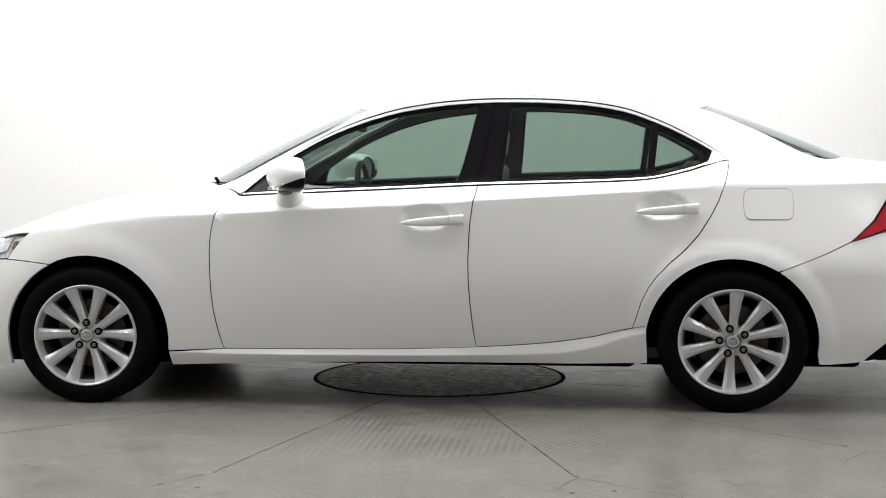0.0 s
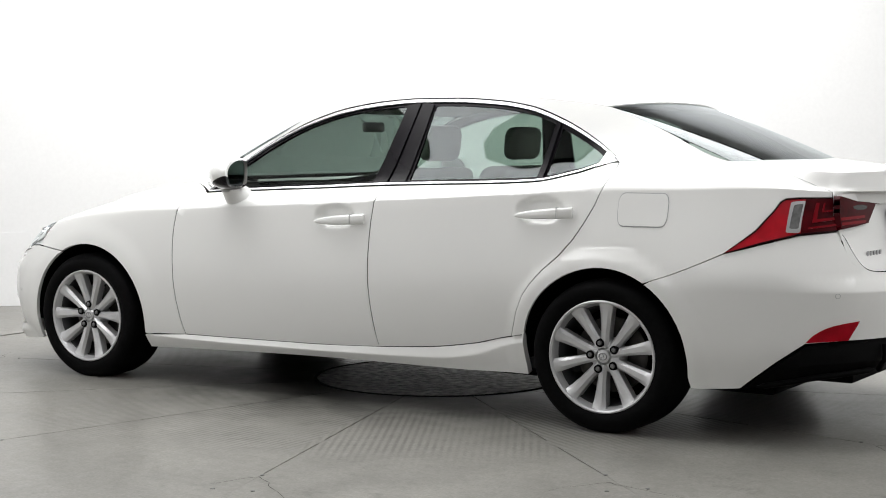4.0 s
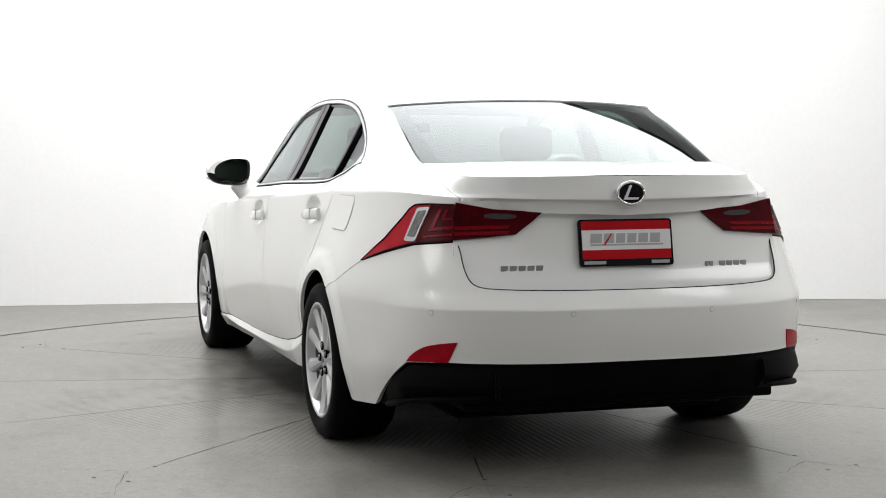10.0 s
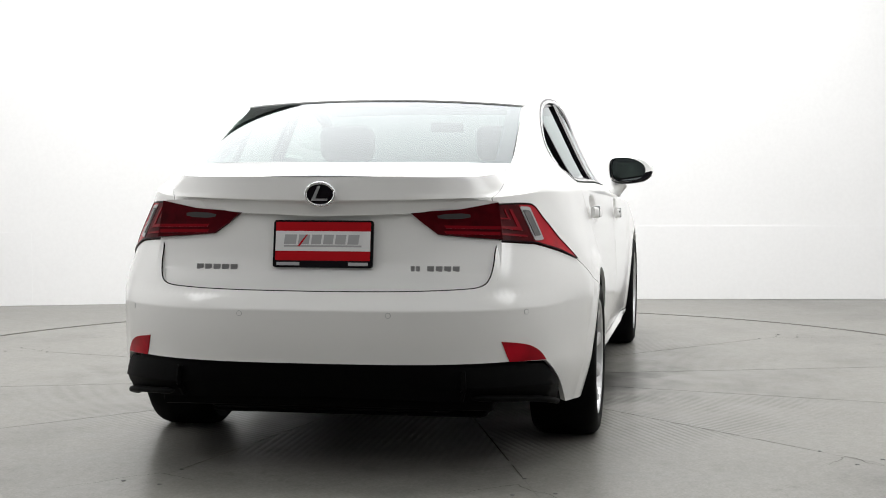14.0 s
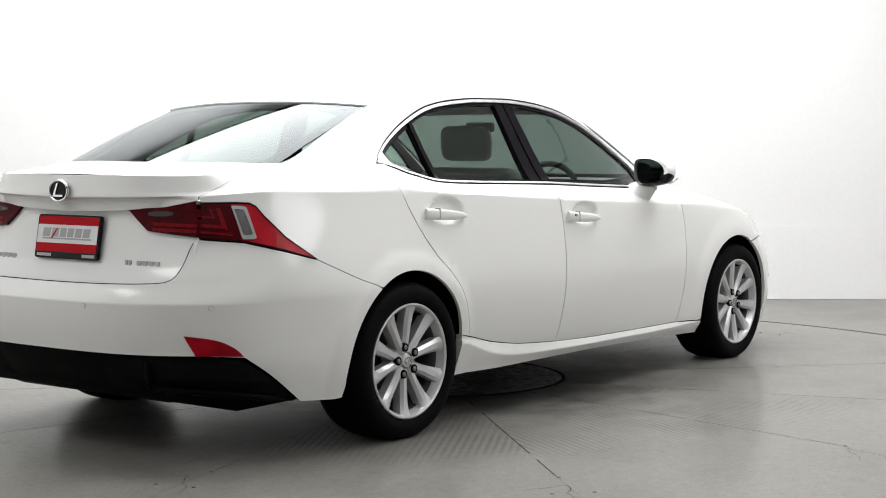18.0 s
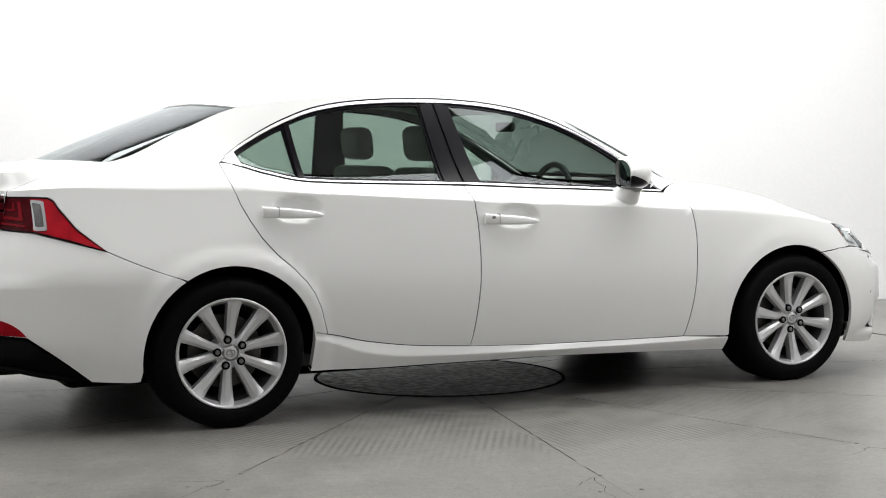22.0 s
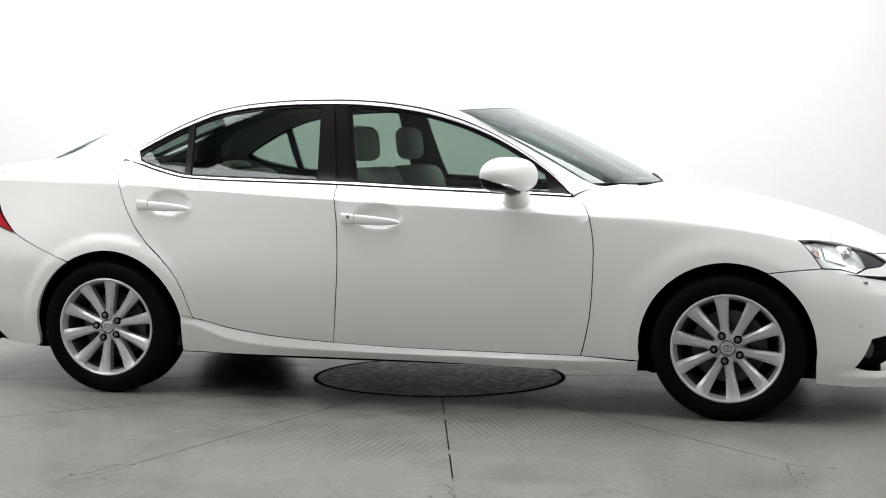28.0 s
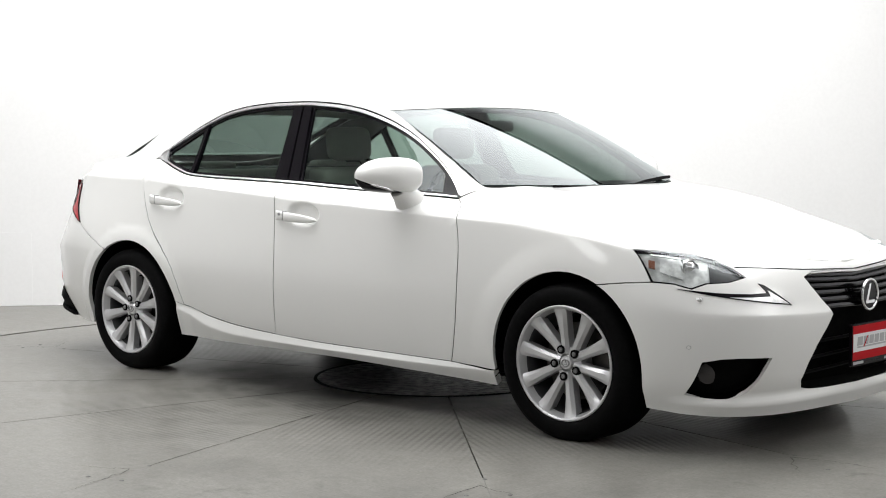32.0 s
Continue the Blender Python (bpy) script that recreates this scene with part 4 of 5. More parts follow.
part("bonnet", sheet("bonnet", hood, [(HOOD_BACK(q), q) for q in qs] + [(x, 1) for x in np.append(np.linspace(.95, 2.0, 20), (2.04, 2.07, 2.083))] + [(x, -1) for x in np.append((2.083, 2.07, 2.04), np.linspace(2.0, .95, 20))], PAINT, (1, .66), gap=.0012), car)
# boot lid: deck and rear face meet at the lip
boot = part("boot_lid", sheet("boot_lid", deck, [(BACK_FOOT(q) + .03, q) for q in qs] + [(x, 1) for x in np.linspace(-1.84, -2.20, 8)] + [(x, 1) for x in (-2.25, -2.28, -2.30, -2.315, -2.325)]
                              + [(x, -1) for x in (-2.325, -2.315, -2.30, -2.28, -2.25)] + [(x, -1) for x in np.linspace(-2.20, -1.84, 8)], PAINT, (1, .58), gap=0, lip=0), car)
lip_half = [(MID_REAR, 5), (-2.75, 5), (-2.6, 5), (-2.45, 5), (-2.3, 5), (-2.15, 5)] + BOOT_SEAM + [(-2.4, 2.90), (-2.6, 2.87), (MID_REAR, 2.86)]


def lip_skin(s_, v):
    """The lip of the boot lid: below its edge it draws in towards the lamps."""
    p = shell(s_, v)
    fold = np.maximum(s_, 2 * MID_REAR - s_)
    u = np.clip((3.4 - v) / .55, 0, 1)
    p[:, 0] += .045 * u * u * np.clip((-fold - 2.255) / .13, 0, 1)
    return p


part("boot_lip", sheet("boot_lip", lip_skin, both(lip_half, MID_REAR), PAINT, SIDE, gap=.0022, lip=.035, step=.03), boot)
face_half = rounded([(.588, .940), (.605, .80), (.607, .72), (.600, .672), (.578, .645), (.53, .630), (.40, .618), (.2, .613), (0, .61)], rounds=2)
part("rear_face", sheet("rear_face", boot_face, face_half + [(-y, z) for y, z in face_half[::-1][1:]], PAINT, (1, 1), step=.025, gap=.002), boot)
# cowl below the windscreen and wipers
part("cowl_panel", sheet("cowl_panel", hood, [(HOOD_BACK(q) + .03, q) for q in qs] + [(.70 + .2 * (1 - q * q), q) for q in qs[::-1]], BLACK, (1, .66), off=-.022, lip=0), car, "black plastic cowl below the windscreen")
for y0, y1, x0, x1 in ((.52, -.05, .90, 1.035), (-.10, -.42, 1.03, .965)):
    pts = [(x0 + (x1 - x0) * u, y0 + (y1 - y0) * u, float(CABIN_MID(x0 + (x1 - x0) * u)) - .009 - .10 * abs(y0 + (y1 - y0) * u) ** 2.3) for u in np.linspace(0, 1, 8)]
    wiper = part("wiper_arm", tube("wiper_arm", pts, .008, BLACK, 6), car)
    spot = Vector(pts[-1 if y0 > 0 else 0])
    part("pivot_cap", tube("pivot_cap", [spot + Vector((-.025, 0, -.004)), spot, spot + Vector((.03, 0, -.002)), spot + Vector((.045, 0, -.008))], [.008, .014, .014, .006], BLACK, 10), wiper, "black wiper pivot cap")

# ---- side glass, pillars, trim ----
GLASS_KW = dict(lip=0, gap=0, off=-.012)
win = lambda x, d=.017: (x, float(WIN_TOP(x)) - d)
sil = lambda x, d=.018: (x, float(BELT(x)) + d)
front_glass = at(sil(-.225), *[sil(x) for x in np.linspace(-.1, .63, 8)], *[win(x) for x in np.linspace(.60, -.30, 16)], (-.306, 1.285))
rear_glass = at(sil(-1.035), *[sil(x) for x in np.linspace(-.9, -.41, 6)], (-.447, 1.295), *[win(x) for x in np.linspace(-.46, -1.065, 12)])
quarter_glass = at(sil(-1.06), (-1.086, 1.2), *[win(x, .024) for x in np.linspace(-1.10, -1.29, 6)], (-1.315, 1.075), *[sil(x, .018) for x in np.linspace(-1.28, -1.1, 5)])
for name, loop in (("front_side_glass", front_glass), ("rear_side_glass", rear_glass), ("quarter_glass", quarter_glass)):
    side_panels(name, loop, GLASS, "green tinted side glass", **GLASS_KW)
dlo = at(*[(x, float(BELT(x)) + .002) for x in np.linspace(.735, -1.36, 44)], *[(x, float(WIN_TOP(x)) - .002) for x in np.linspace(-1.36, .72, 48)])
holes = [inset(h, .004, SIDE) for h in (front_glass, rear_glass, quarter_glass)]
side_panels("window_frame", dlo, GLOSS_BLACK, "gloss black pillars and window frame", holes=holes, off=-.008, lip=.012, gap=.001)
side_panels("rear_pillar_cover", at((-.318, 1.303), (-.376, 1.311), (-.302, .962), (-.232, .960)), GLOSS_BLACK, "gloss black centre pillar cover", off=-.001, lip=.008, gap=.001)
side_panels("front_pillar_cover", at((-.386, 1.311), (-.446, 1.303), (-.398, .966), (-.314, .962)), GLOSS_BLACK, "gloss black centre pillar cover", off=-.001, lip=.008, gap=.001)
side_panels("quarter_divider", at((-1.079, 1.216), (-1.058, 1.226), (-1.030, .984), (-1.056, .986)), GLOSS_BLACK, "black window divider", off=.001, lip=.01, gap=0)


def strip_loop(line, width):
    """A loop round an open chart line, of a width in metres, to its inner side."""
    other = []
    for i, p in enumerate(line):
        a, b = line[max(i - 1, 0)], line[min(i + 1, len(line) - 1)]
        d = Vector(((b[0] - a[0]) * SIDE[0], (b[1] - a[1]) * SIDE[1])).normalized()
        other.append((p[0] - d.y * width / SIDE[0], p[1] + d.x * width / SIDE[1]))
    return line + other[::-1]


top_line = at(*[(x, float(WIN_TOP(x))) for x in np.linspace(.725, -1.36, 56)])
# Dark line drawn for the thin shadow below the sill trim
gap_line("belt_shade_line", at(*[(x, float(BELT(x)) - .003) for x in np.linspace(-1.33, .73, 40)]), -.0005, .0028)
low_line = at(*[(x, float(BELT(x)) + .001) for x in np.linspace(-1.30, .72, 40)])
side_panels("window_top_trim", strip_loop(top_line, .0065), TRIM_CHROME, "polished chrome window trim", off=.003, lip=.008, gap=0, step=.03)
side_panels("drip_line", strip_loop([(x, v + .016) for x, v in top_line], .005), GLOSS_BLACK, "thin black drip line", off=.0025, lip=.004, gap=0, step=.03)
side_panels("window_sill_trim", strip_loop(low_line, .0105), TRIM_CHROME, "polished chrome window trim", off=.003, lip=.008, gap=0, step=.03)
side_panels("window_corner_trim", at((-1.375, 1.060), (-1.315, 1.098), (-1.300, 1.06), (-1.285, 1.034)), TRIM_CHROME, "polished chrome corner trim", off=.002, lip=.008, gap=0, step=.03)

# ---- lamps ----
for m in (False, True):
    tail = part("tail_lamp", sheet("tail_lamp", shell, TAIL_TOP + TAIL_LOW[1:-1], RED_LENS, SIDE, off=.004, lip=.014, gap=.002, mirror=m, step=.025), car, "red swept-back tail lamp")
    lamp_loop = TAIL_TOP + TAIL_LOW[1:-1]
    part("lens_rim", sheet("lens_rim", shell, lamp_loop, RIM_RED, SIDE, off=.0062, lip=.010, gap=.001, mirror=m, step=.02, holes=[inset(lamp_loop, .0040, SIDE)]), tail, "near-black rim round the lens")
    part("reversing_lamp", sheet("reversing_lamp", shell, soft_corners([(-2.098, 2.872), (-2.149, 2.890), (-2.118, 2.595), (-2.070, 2.595)], .014), BADGE, SIDE, off=.008, lip=.005, gap=0, mirror=m, step=.02), tail, "clear silver reversing lamp")
    part("reversing_bulb", sheet("reversing_bulb", shell, soft_corners([(-2.107, 2.842), (-2.140, 2.858), (-2.114, 2.63), (-2.083, 2.63)], .010), REVERSE, SIDE, off=.0102, lip=.002, gap=0, mirror=m, step=.02), tail)
    part("dark_lens", sheet("dark_lens", shell, [(-2.150, 2.905), (-2.252, 2.928), (-2.264, 2.635), (-2.121, 2.595)], DEEP_RED, SIDE, off=.006, lip=.002, gap=0, mirror=m, step=.025), tail, "dark red lens field")
    inner = part("boot_tail_lamp", sheet("boot_tail_lamp", boot_face, [(.590, .936), (.463, .912), (.290, .900), (.34, .858), (.390, .822), (.50, .812), (.607, .805)], DEEP_RED, (1, 1), off=.014, lip=.026, gap=.002, mirror=m, step=.025), boot, "dark red inner tail lamp")
    part("fog_window", sheet("fog_window", boot_face, rounded([(.385, .893), (.495, .897), (.498, .878), (.39, .875)], True, 1), SMOKED, (1, 1), off=.0155, lip=.002, gap=0, mirror=m, step=.02), inner, "pale lamp window")
    for z in (.832, .851):
        part("light_bar", sheet("light_bar", boot_face, [(.596, z), (.41, z + .003), (.417, z - .007), (.597, z - .011)], BRIGHT_RED, (1, 1), off=.0152, lip=.002, gap=0, mirror=m, step=.02), inner)
    for guide in ([(-2.188, 2.875), (-2.200, 2.875), (-2.184, 2.72), (-2.256, 2.745), (-2.256, 2.72), (-2.164, 2.685)],
                  [(-2.216, 2.875), (-2.222, 2.875), (-2.214, 2.80), (-2.256, 2.815), (-2.256, 2.80), (-2.205, 2.785)],
                  [(-2.150, 2.645), (-2.258, 2.685), (-2.260, 2.668), (-2.148, 2.630)]):
        part("light_guide", sheet("light_guide", shell, guide, BRIGHT_RED, SIDE, off=.0085, lip=.002, gap=0, mirror=m, step=.02), tail)
    # headlamp: dark bowl, projector, clear cover
    bowl = part("headlamp", sheet("headlamp", shell, HEAD_LOW + HEAD_TOP[1:] + HEAD_BACK[1:-1], LAMP_INNER, SIDE, off=-.020, lip=0, gap=0, mirror=m, step=.025), car, "clear headlamp with silver projector")
    part("cover", sheet("cover", shell, HEAD_LOW + HEAD_TOP[1:] + HEAD_BACK[1:-1], LAMP_GLASS, SIDE, off=.001, lip=0, gap=.003, mirror=m, step=.025), bowl, "clear lamp cover")
    ring = HEAD_LOW + HEAD_TOP[1:] + HEAD_BACK[1:-1]
    part("bezel", sheet("bezel", shell, ring, GLOSS_BLACK, SIDE, off=-.004, lip=.016, gap=.001, mirror=m, step=.025, holes=[inset(ring, .005, SIDE)]), bowl, "dark lamp bezel")
    part("inner_mask", sheet("inner_mask", shell, [(1.885, 2.56), (1.945, 2.60), (2.00, 2.71), (1.975, 2.90), (1.93, 3.35), (1.895, 3.3), (1.90, 2.9)], MASK, SIDE, off=-.013, lip=.004, gap=0, mirror=m, step=.025), bowl, "dark inner lamp mask")
    part("side_marker", sheet("side_marker", shell, [(1.692, 2.66), (1.712, 2.65), (1.716, 2.80), (1.694, 2.80)], AMBER, SIDE, off=-.012, lip=.004, gap=0, mirror=m, step=.02), bowl, "dull amber side marker")
    for s, v, r in ((1.838, 2.76, .032),):
        c, d = shell(s, v)[0], shell(s, v)[0] - shell(s, v + .02)[0]
        m4 = Matrix.Translation((c[0] - .024, (c[1] - .016) * (-1 if m else 1), c[2])) @ pose(0, 0, 0, 0, 0, 32 if not m else -32) @ pose(0, 0, 0, 0, 90, 0)
        me = lathe("projector", [(.001, .012), (r * .82, .004), (r * .84, .012), (r, .010), (r * 1.05, 0), (r * 1.05, -.03)], CHROME, 24, "z")
        me.transform(m4)
        eye = part("projector", me, bowl, "chrome-ringed projector")
        me = lathe("projector_lens", [(.001, .026), (r * .35, .023), (r * .65, .014), (r * .80, .004)], CHROME, 24, "z")
        me.transform(m4)
        part("projector_lens", me, eye, "dark round projector lens")
    part("reflector_block", sheet("reflector_block", shell, [(1.728, 2.62), (1.800, 2.56), (1.806, 3.06), (1.738, 2.94)], LAMP_INNER, SIDE, off=-.011, lip=.008, gap=0, mirror=m, step=.02), bowl, "silver reflector block")
    part("inner_strip", sheet("inner_strip", shell, [(1.70, 3.02), (1.75, 3.16), (1.80, 3.28), (1.80, 3.18), (1.75, 3.06), (1.705, 2.95)], SILVER, SIDE, off=-.009, lip=.008, gap=0, mirror=m, step=.02), bowl, "silver strip inside the lamp")
    drl = part("daytime_lamp", sheet("daytime_lamp", shell, [(1.775, 2.405), (1.90, 2.40), (2.00, 2.41), (2.060, 2.435), (2.042, 2.59), (2.062, 2.56), (2.142, 2.25), (2.06, 2.275), (1.965, 2.32), (1.86, 2.365)], GLOSS_BLACK, SIDE, off=.002, lip=.006, gap=0, mirror=m, step=.025), car, "dark slim daytime running lamp")
    part("light_guide", sheet("light_guide", shell, [(1.93, 2.345), (2.00, 2.355), (2.068, 2.375), (2.066, 2.47), (2.130, 2.262), (2.06, 2.29), (1.965, 2.33)], LAMP_INNER, SIDE, off=.0045, lip=.002, gap=0, mirror=m, step=.02), drl)
    # fog lamp recess
    recess = part("fog_recess", sheet("fog_recess", shell, inset(FOG, -.02, SIDE), BLACK, SIDE, off=-.05, lip=0, gap=0, mirror=m), car, "black fog lamp recess")
    c = shell(1.878, 1.08)[0]
    me = lathe("fog_lamp", [(.001, .012), (.02, .010), (.034, .002), (.038, 0), (.038, -.04)], SMOKED, 24, "z")
    me.transform(Matrix.Translation((c[0] - .045, (c[1] - .03) * (-1 if m else 1), c[2])) @ pose(0, 0, 0, 0, 0, 35 if not m else -35) @ pose(0, 0, 0, 0, 90, 0))
    part("fog_lamp", me, recess, "round fog lamp")
    # lamp washer, parking sensors
    c = shell(1.835, 2.30)[0]
    part("lamp_washer", from_bm("lamp_washer", box_bm(c[0] - .012, c[0] + .014, (c[1] - .01) * (-1 if m else 1) - .014, (c[1] - .01) * (-1 if m else 1) + .014, c[2] - .012, c[2] + .006, .005), CHROME, True), car)

SENSORS = [(-2.215, 1.95, .0075), (-2.66, 1.95, .0075), (1.803, 1.56, .0055)]
for s, v, r in SENSORS:
    for m in (False, True):
        loop = [(s + r * math.cos(a), v + r / .22 * math.sin(a)) for a in np.linspace(0, 2 * math.pi, 17)[:-1]]
        ringo = [(s + (r + .0015) * math.cos(a), v + (r + .0015) / .22 * math.sin(a)) for a in np.linspace(0, 2 * math.pi, 17)[:-1]]
        skin = rear_skin if s < 0 else bumper_skin
        sensor = part("parking_sensor", sheet("parking_sensor", skin, loop, PAINT, SIDE, off=.0022, lip=.003, gap=0, mirror=m, step=.02), car)
        part("sensor_ring", sheet("sensor_ring", skin, ringo, PLATE_GREY, SIDE, off=.0012, lip=.002, gap=0, mirror=m, step=.02), sensor)

# ---- grille ----
back = part("grille_backing", sheet("grille_backing", shell, inset(both(GRILLE, MID_FRONT), -.01, SIDE), WELL, SIDE, off=-.06, lip=0, gap=0), car, "black grille opening")
for k, v in enumerate(np.linspace(2.78, 2.18, 6)):
    s_in = 2.26 + .07 * (2.78 - v) / .6
    ss = np.linspace(s_in, 2 * MID_FRONT - s_in, 24)
    pts = shell(ss, np.full(24, v)) + np.array([-.022, 0, 0])
    part("grille_bar", tube("grille_bar", pts, .0075, DARK_CHROME, 6, squash=1.3), back, "dark chrome grille bar")
for v in (1.5, 1.2, .9):
    s_in = 2.26 - .03 * (1.5 - v)
    ss = np.linspace(s_in, 2 * MID_FRONT - s_in, 24)
    part("grille_bar", tube("grille_bar", shell(ss, np.full(24, v)) + np.array([-.04, 0, 0]), .007, BLACK, 6), back)
grille_line = both(GRILLE, MID_FRONT)
ring_pts = [shell(s, v)[0] + np.array([.002, 0, 0]) for s, v in sorted([p for p in grille_line if p[1] > 2.75])]
part("grille_trim", tube("grille_trim", ring_pts, .007, CHROME, 8), back, "chrome grille trim")


def emblem(name, centre, rx, rz, facing, host):
    """An oval badge with a bent bar across it."""
    m = Matrix.Translation(centre) @ (pose(0, 0, 0, 90, 0, 90) if facing > 0 else pose(0, 0, 0, 90, 0, -90))
    disc = prism(name, [(rx * math.cos(a), rz * math.sin(a)) for a in np.linspace(0, 2 * math.pi, 33)[:-1]], .008, GLOSS_BLACK, m)
    ob = part(name, disc, host, "oval badge in dark glass with chrome ring")
    rim = tube("ring", [m @ Vector((rx * math.cos(a), rz * math.sin(a), .008)) for a in np.linspace(0, 2 * math.pi, 33)[:-1]], .0055, CHROME, 8, True)
    part("ring", rim, ob)
    bar = [(-.15, .72), (.05, .72), (-.30, -.38), (.55, -.38), (.50, -.58), (-.62, -.58)]
    part("bent_bar", prism("bent_bar", [(a * rx, b * rz) for a, b in bar], .005, CHROME, m @ Matrix.Translation((0, 0, .008)), .001), ob)
    return ob


emblem("rear_emblem", (-2.347, 0, .963), .050, .038, -1, boot)
emblem("front_emblem", (2.185, 0, .548), .062, .058, 1, back)


# ---- number plates with printed boards ----
def number_plate(host, centre, facing, tilt):
    """A dealer board: red, white and red bands in a black holder, its print as plain bars."""
    m = Matrix.Translation(centre) @ (pose(0, 0, 0, 90, 0, 90) if facing > 0 else pose(0, 0, 0, 90, 0, -90)) @ pose(0, 0, 0, tilt, 0, 0)
    rect = lambda x0, x1, y0, y1: [(x0, y0), (x1, y0), (x1, y1), (x0, y1)]
    holder = part("plate_holder", prism("plate_holder", soft_corners(rect(-.174, .174, -.082, .080), .012), .012, GLOSS_BLACK, m, .002), host, "black number plate holder")
    up = lambda d: m @ Matrix.Translation((0, 0, d))
    part("board", prism("board", rect(-.165, .165, -.058, .073), .002, PLATE_RED, up(.012)), holder, "red and white dealer board with grey bars")
    part("white_band", prism("white_band", rect(-.165, .165, -.026, .042), .0012, PLATE_WHITE, up(.014)), holder)
    x = -.136
    for w in (.042, .038, .034, .034, .036, .038):
        slant = .004
        part("print_bar", prism("print_bar", [(x, -.003), (x + w, -.003), (x + w + slant, .030), (x + slant, .030)], .0006, PLATE_GREY, up(.0152)), holder)
        x += w + .0075
    part("print_bar", prism("print_bar", rect(-.135, .135, -.012, -.006), .0006, PLATE_GREY, up(.0152)), holder)
    part("red_stroke", prism("red_stroke", [(-.088, -.010), (-.080, -.010), (-.052, .030), (-.058, .030)], .0008, PLATE_RED, up(.0158)), holder)
    for x0, x1 in ((-.160, -.080), (.090, .158)):
        part("print_bar", prism("print_bar", rect(x0, x1, -.075, -.064), .0006, PLATE_GREY, up(.012)), holder)


number_plate(boot, (-2.306, 0, .792), -1, -10)
number_plate(back, (2.20, 0, .365), 1, 0)
# badge bars on the boot lid
for y0, w, n in ((.455, .155, 5), (-.300, .035, 2), (-.355, .115, 4)):
    step = w / n
    for k in range(n):
        y = y0 - step * (k + .5)
        x = float(boot_face(y, .711)[0])
        m = Matrix.Translation((x - .001, y, .711)) @ pose(0, 0, 0, 90, 0, -90)
        part("badge_bar", prism("badge_bar", [(-step * .41, -.0095), (step * .38, -.0095), (step * .41, .0095), (-step * .38, .0095)], .003, BADGE, m, .001), boot, "chrome badge lettering as plain bars")
part("boot_handle_trim", tube("boot_handle_trim", [(float(boot_face(y, .897)[0]) - .010, y, .8985) for y in np.linspace(-.29, .29, 16)], .005, CHROME, 6), boot)

# ---- door handles ----
HANDLES = ((-.262, .005, .812, front_doors), (-1.250, -.990, .860, rear_doors))
for x0, x1, z, doors in HANDLES:
    for m, door in zip((False, True), doors):
        sg = -1 if m else 1
        n = 16
        verts, faces = [], []
        for k in range(n + 1):
            u = k / n
            x = x0 + (x1 - x0) * u
            zc = z - .003 - .016 * u
            base = float(section(W_LINES, np.array([x]), np.array([chart(x, zc)[1]]))[0])
            tall = .0215 * math.sqrt(max(0, 1 - u ** 4)) * (1 - .22 * u) + .001
            lift = .012 + .014 * math.sin(math.pi * min(u * 1.15, 1)) ** .7 if u < .87 else .012 + .014 * math.sin(math.pi * min(u * 1.15, 1)) ** .7
            for a in np.linspace(0, 2 * math.pi, 13)[:-1]:
                cc, ss = math.cos(a), math.sin(a)
                pz = tall * math.copysign(abs(ss) ** .75, ss)
                py = .0085 * math.copysign(abs(cc) ** .75, cc) * (1 if u < .95 else .5)
                verts.append((x, (base + lift + py) * sg, zc + pz))
        for k in range(n):
            for q in range(12):
                w = (q + 1) % 12
                faces.append((k * 12 + q, (k + 1) * 12 + q, (k + 1) * 12 + w, k * 12 + w))
        faces += [tuple(range(12)), tuple(n * 12 + q for q in range(12))]
        bm = bmesh.new()
        vv = [bm.verts.new(v) for v in verts]
        for f in faces:
            bm.faces.new([vv[i] for i in f])
        bmesh.ops.recalc_face_normals(bm, faces=bm.faces[:])
        part("door_handle", from_bm("door_handle", bm, PAINT, True, 50), door, "white pull handle")
        x = x0 + .062
        base = float(section(W_LINES, np.array([x]), np.array([chart(x, z)[1]]))[0])
        part("cap_joint", box_mesh("cap_joint", x - .001, x + .001, *sorted(((base + .008) * sg, (base + .0345) * sg)), z - .024, z + .0185, PLATE_GREY), door)
        if m and door is front_doors[1]:
            lock = lathe("door_lock", [(.001, .003), (.006, .003), (.0075, 0), (.0075, -.01)], NUT, 16, "y")
            lock.transform(Matrix.Translation((x0 + .035, -(base + .030), z + .004)) @ pose(0, 0, 0, 0, 0, 180))
            part("door_lock", lock, door)

# ---- door mirrors ----
MIRROR = rounded([(.806, 1.062), (.87, 1.070), (.94, 1.064), (1.000, 1.036), (1.022, 1.000), (1.005, .955), (.965, .934), (.88, .924), (.818, .930), (.802, .99)], True, 3)
RINGS = ((.372, .86), (.378, .95), (.392, 1.03), (.42, 1.07), (.445, 1.06), (.47, 1.00), (.495, .89), (.515, .76), (.533, .60), (.547, .42), (.556, .22), (.558, .03))
ring_k = smooth_curve([r[0] for r in RINGS], [r[1] for r in RINGS])
RINGS = [(float(x), float(ring_k(x)) if x < .42 else 1.07 * (1 - min(1, (x - .42) / .138) ** 2.5) ** .4) for x in np.concatenate([np.linspace(.372, .40, 6), np.linspace(.408, .54, 18), (.546, .551, .5545, .5567, .5577)])]
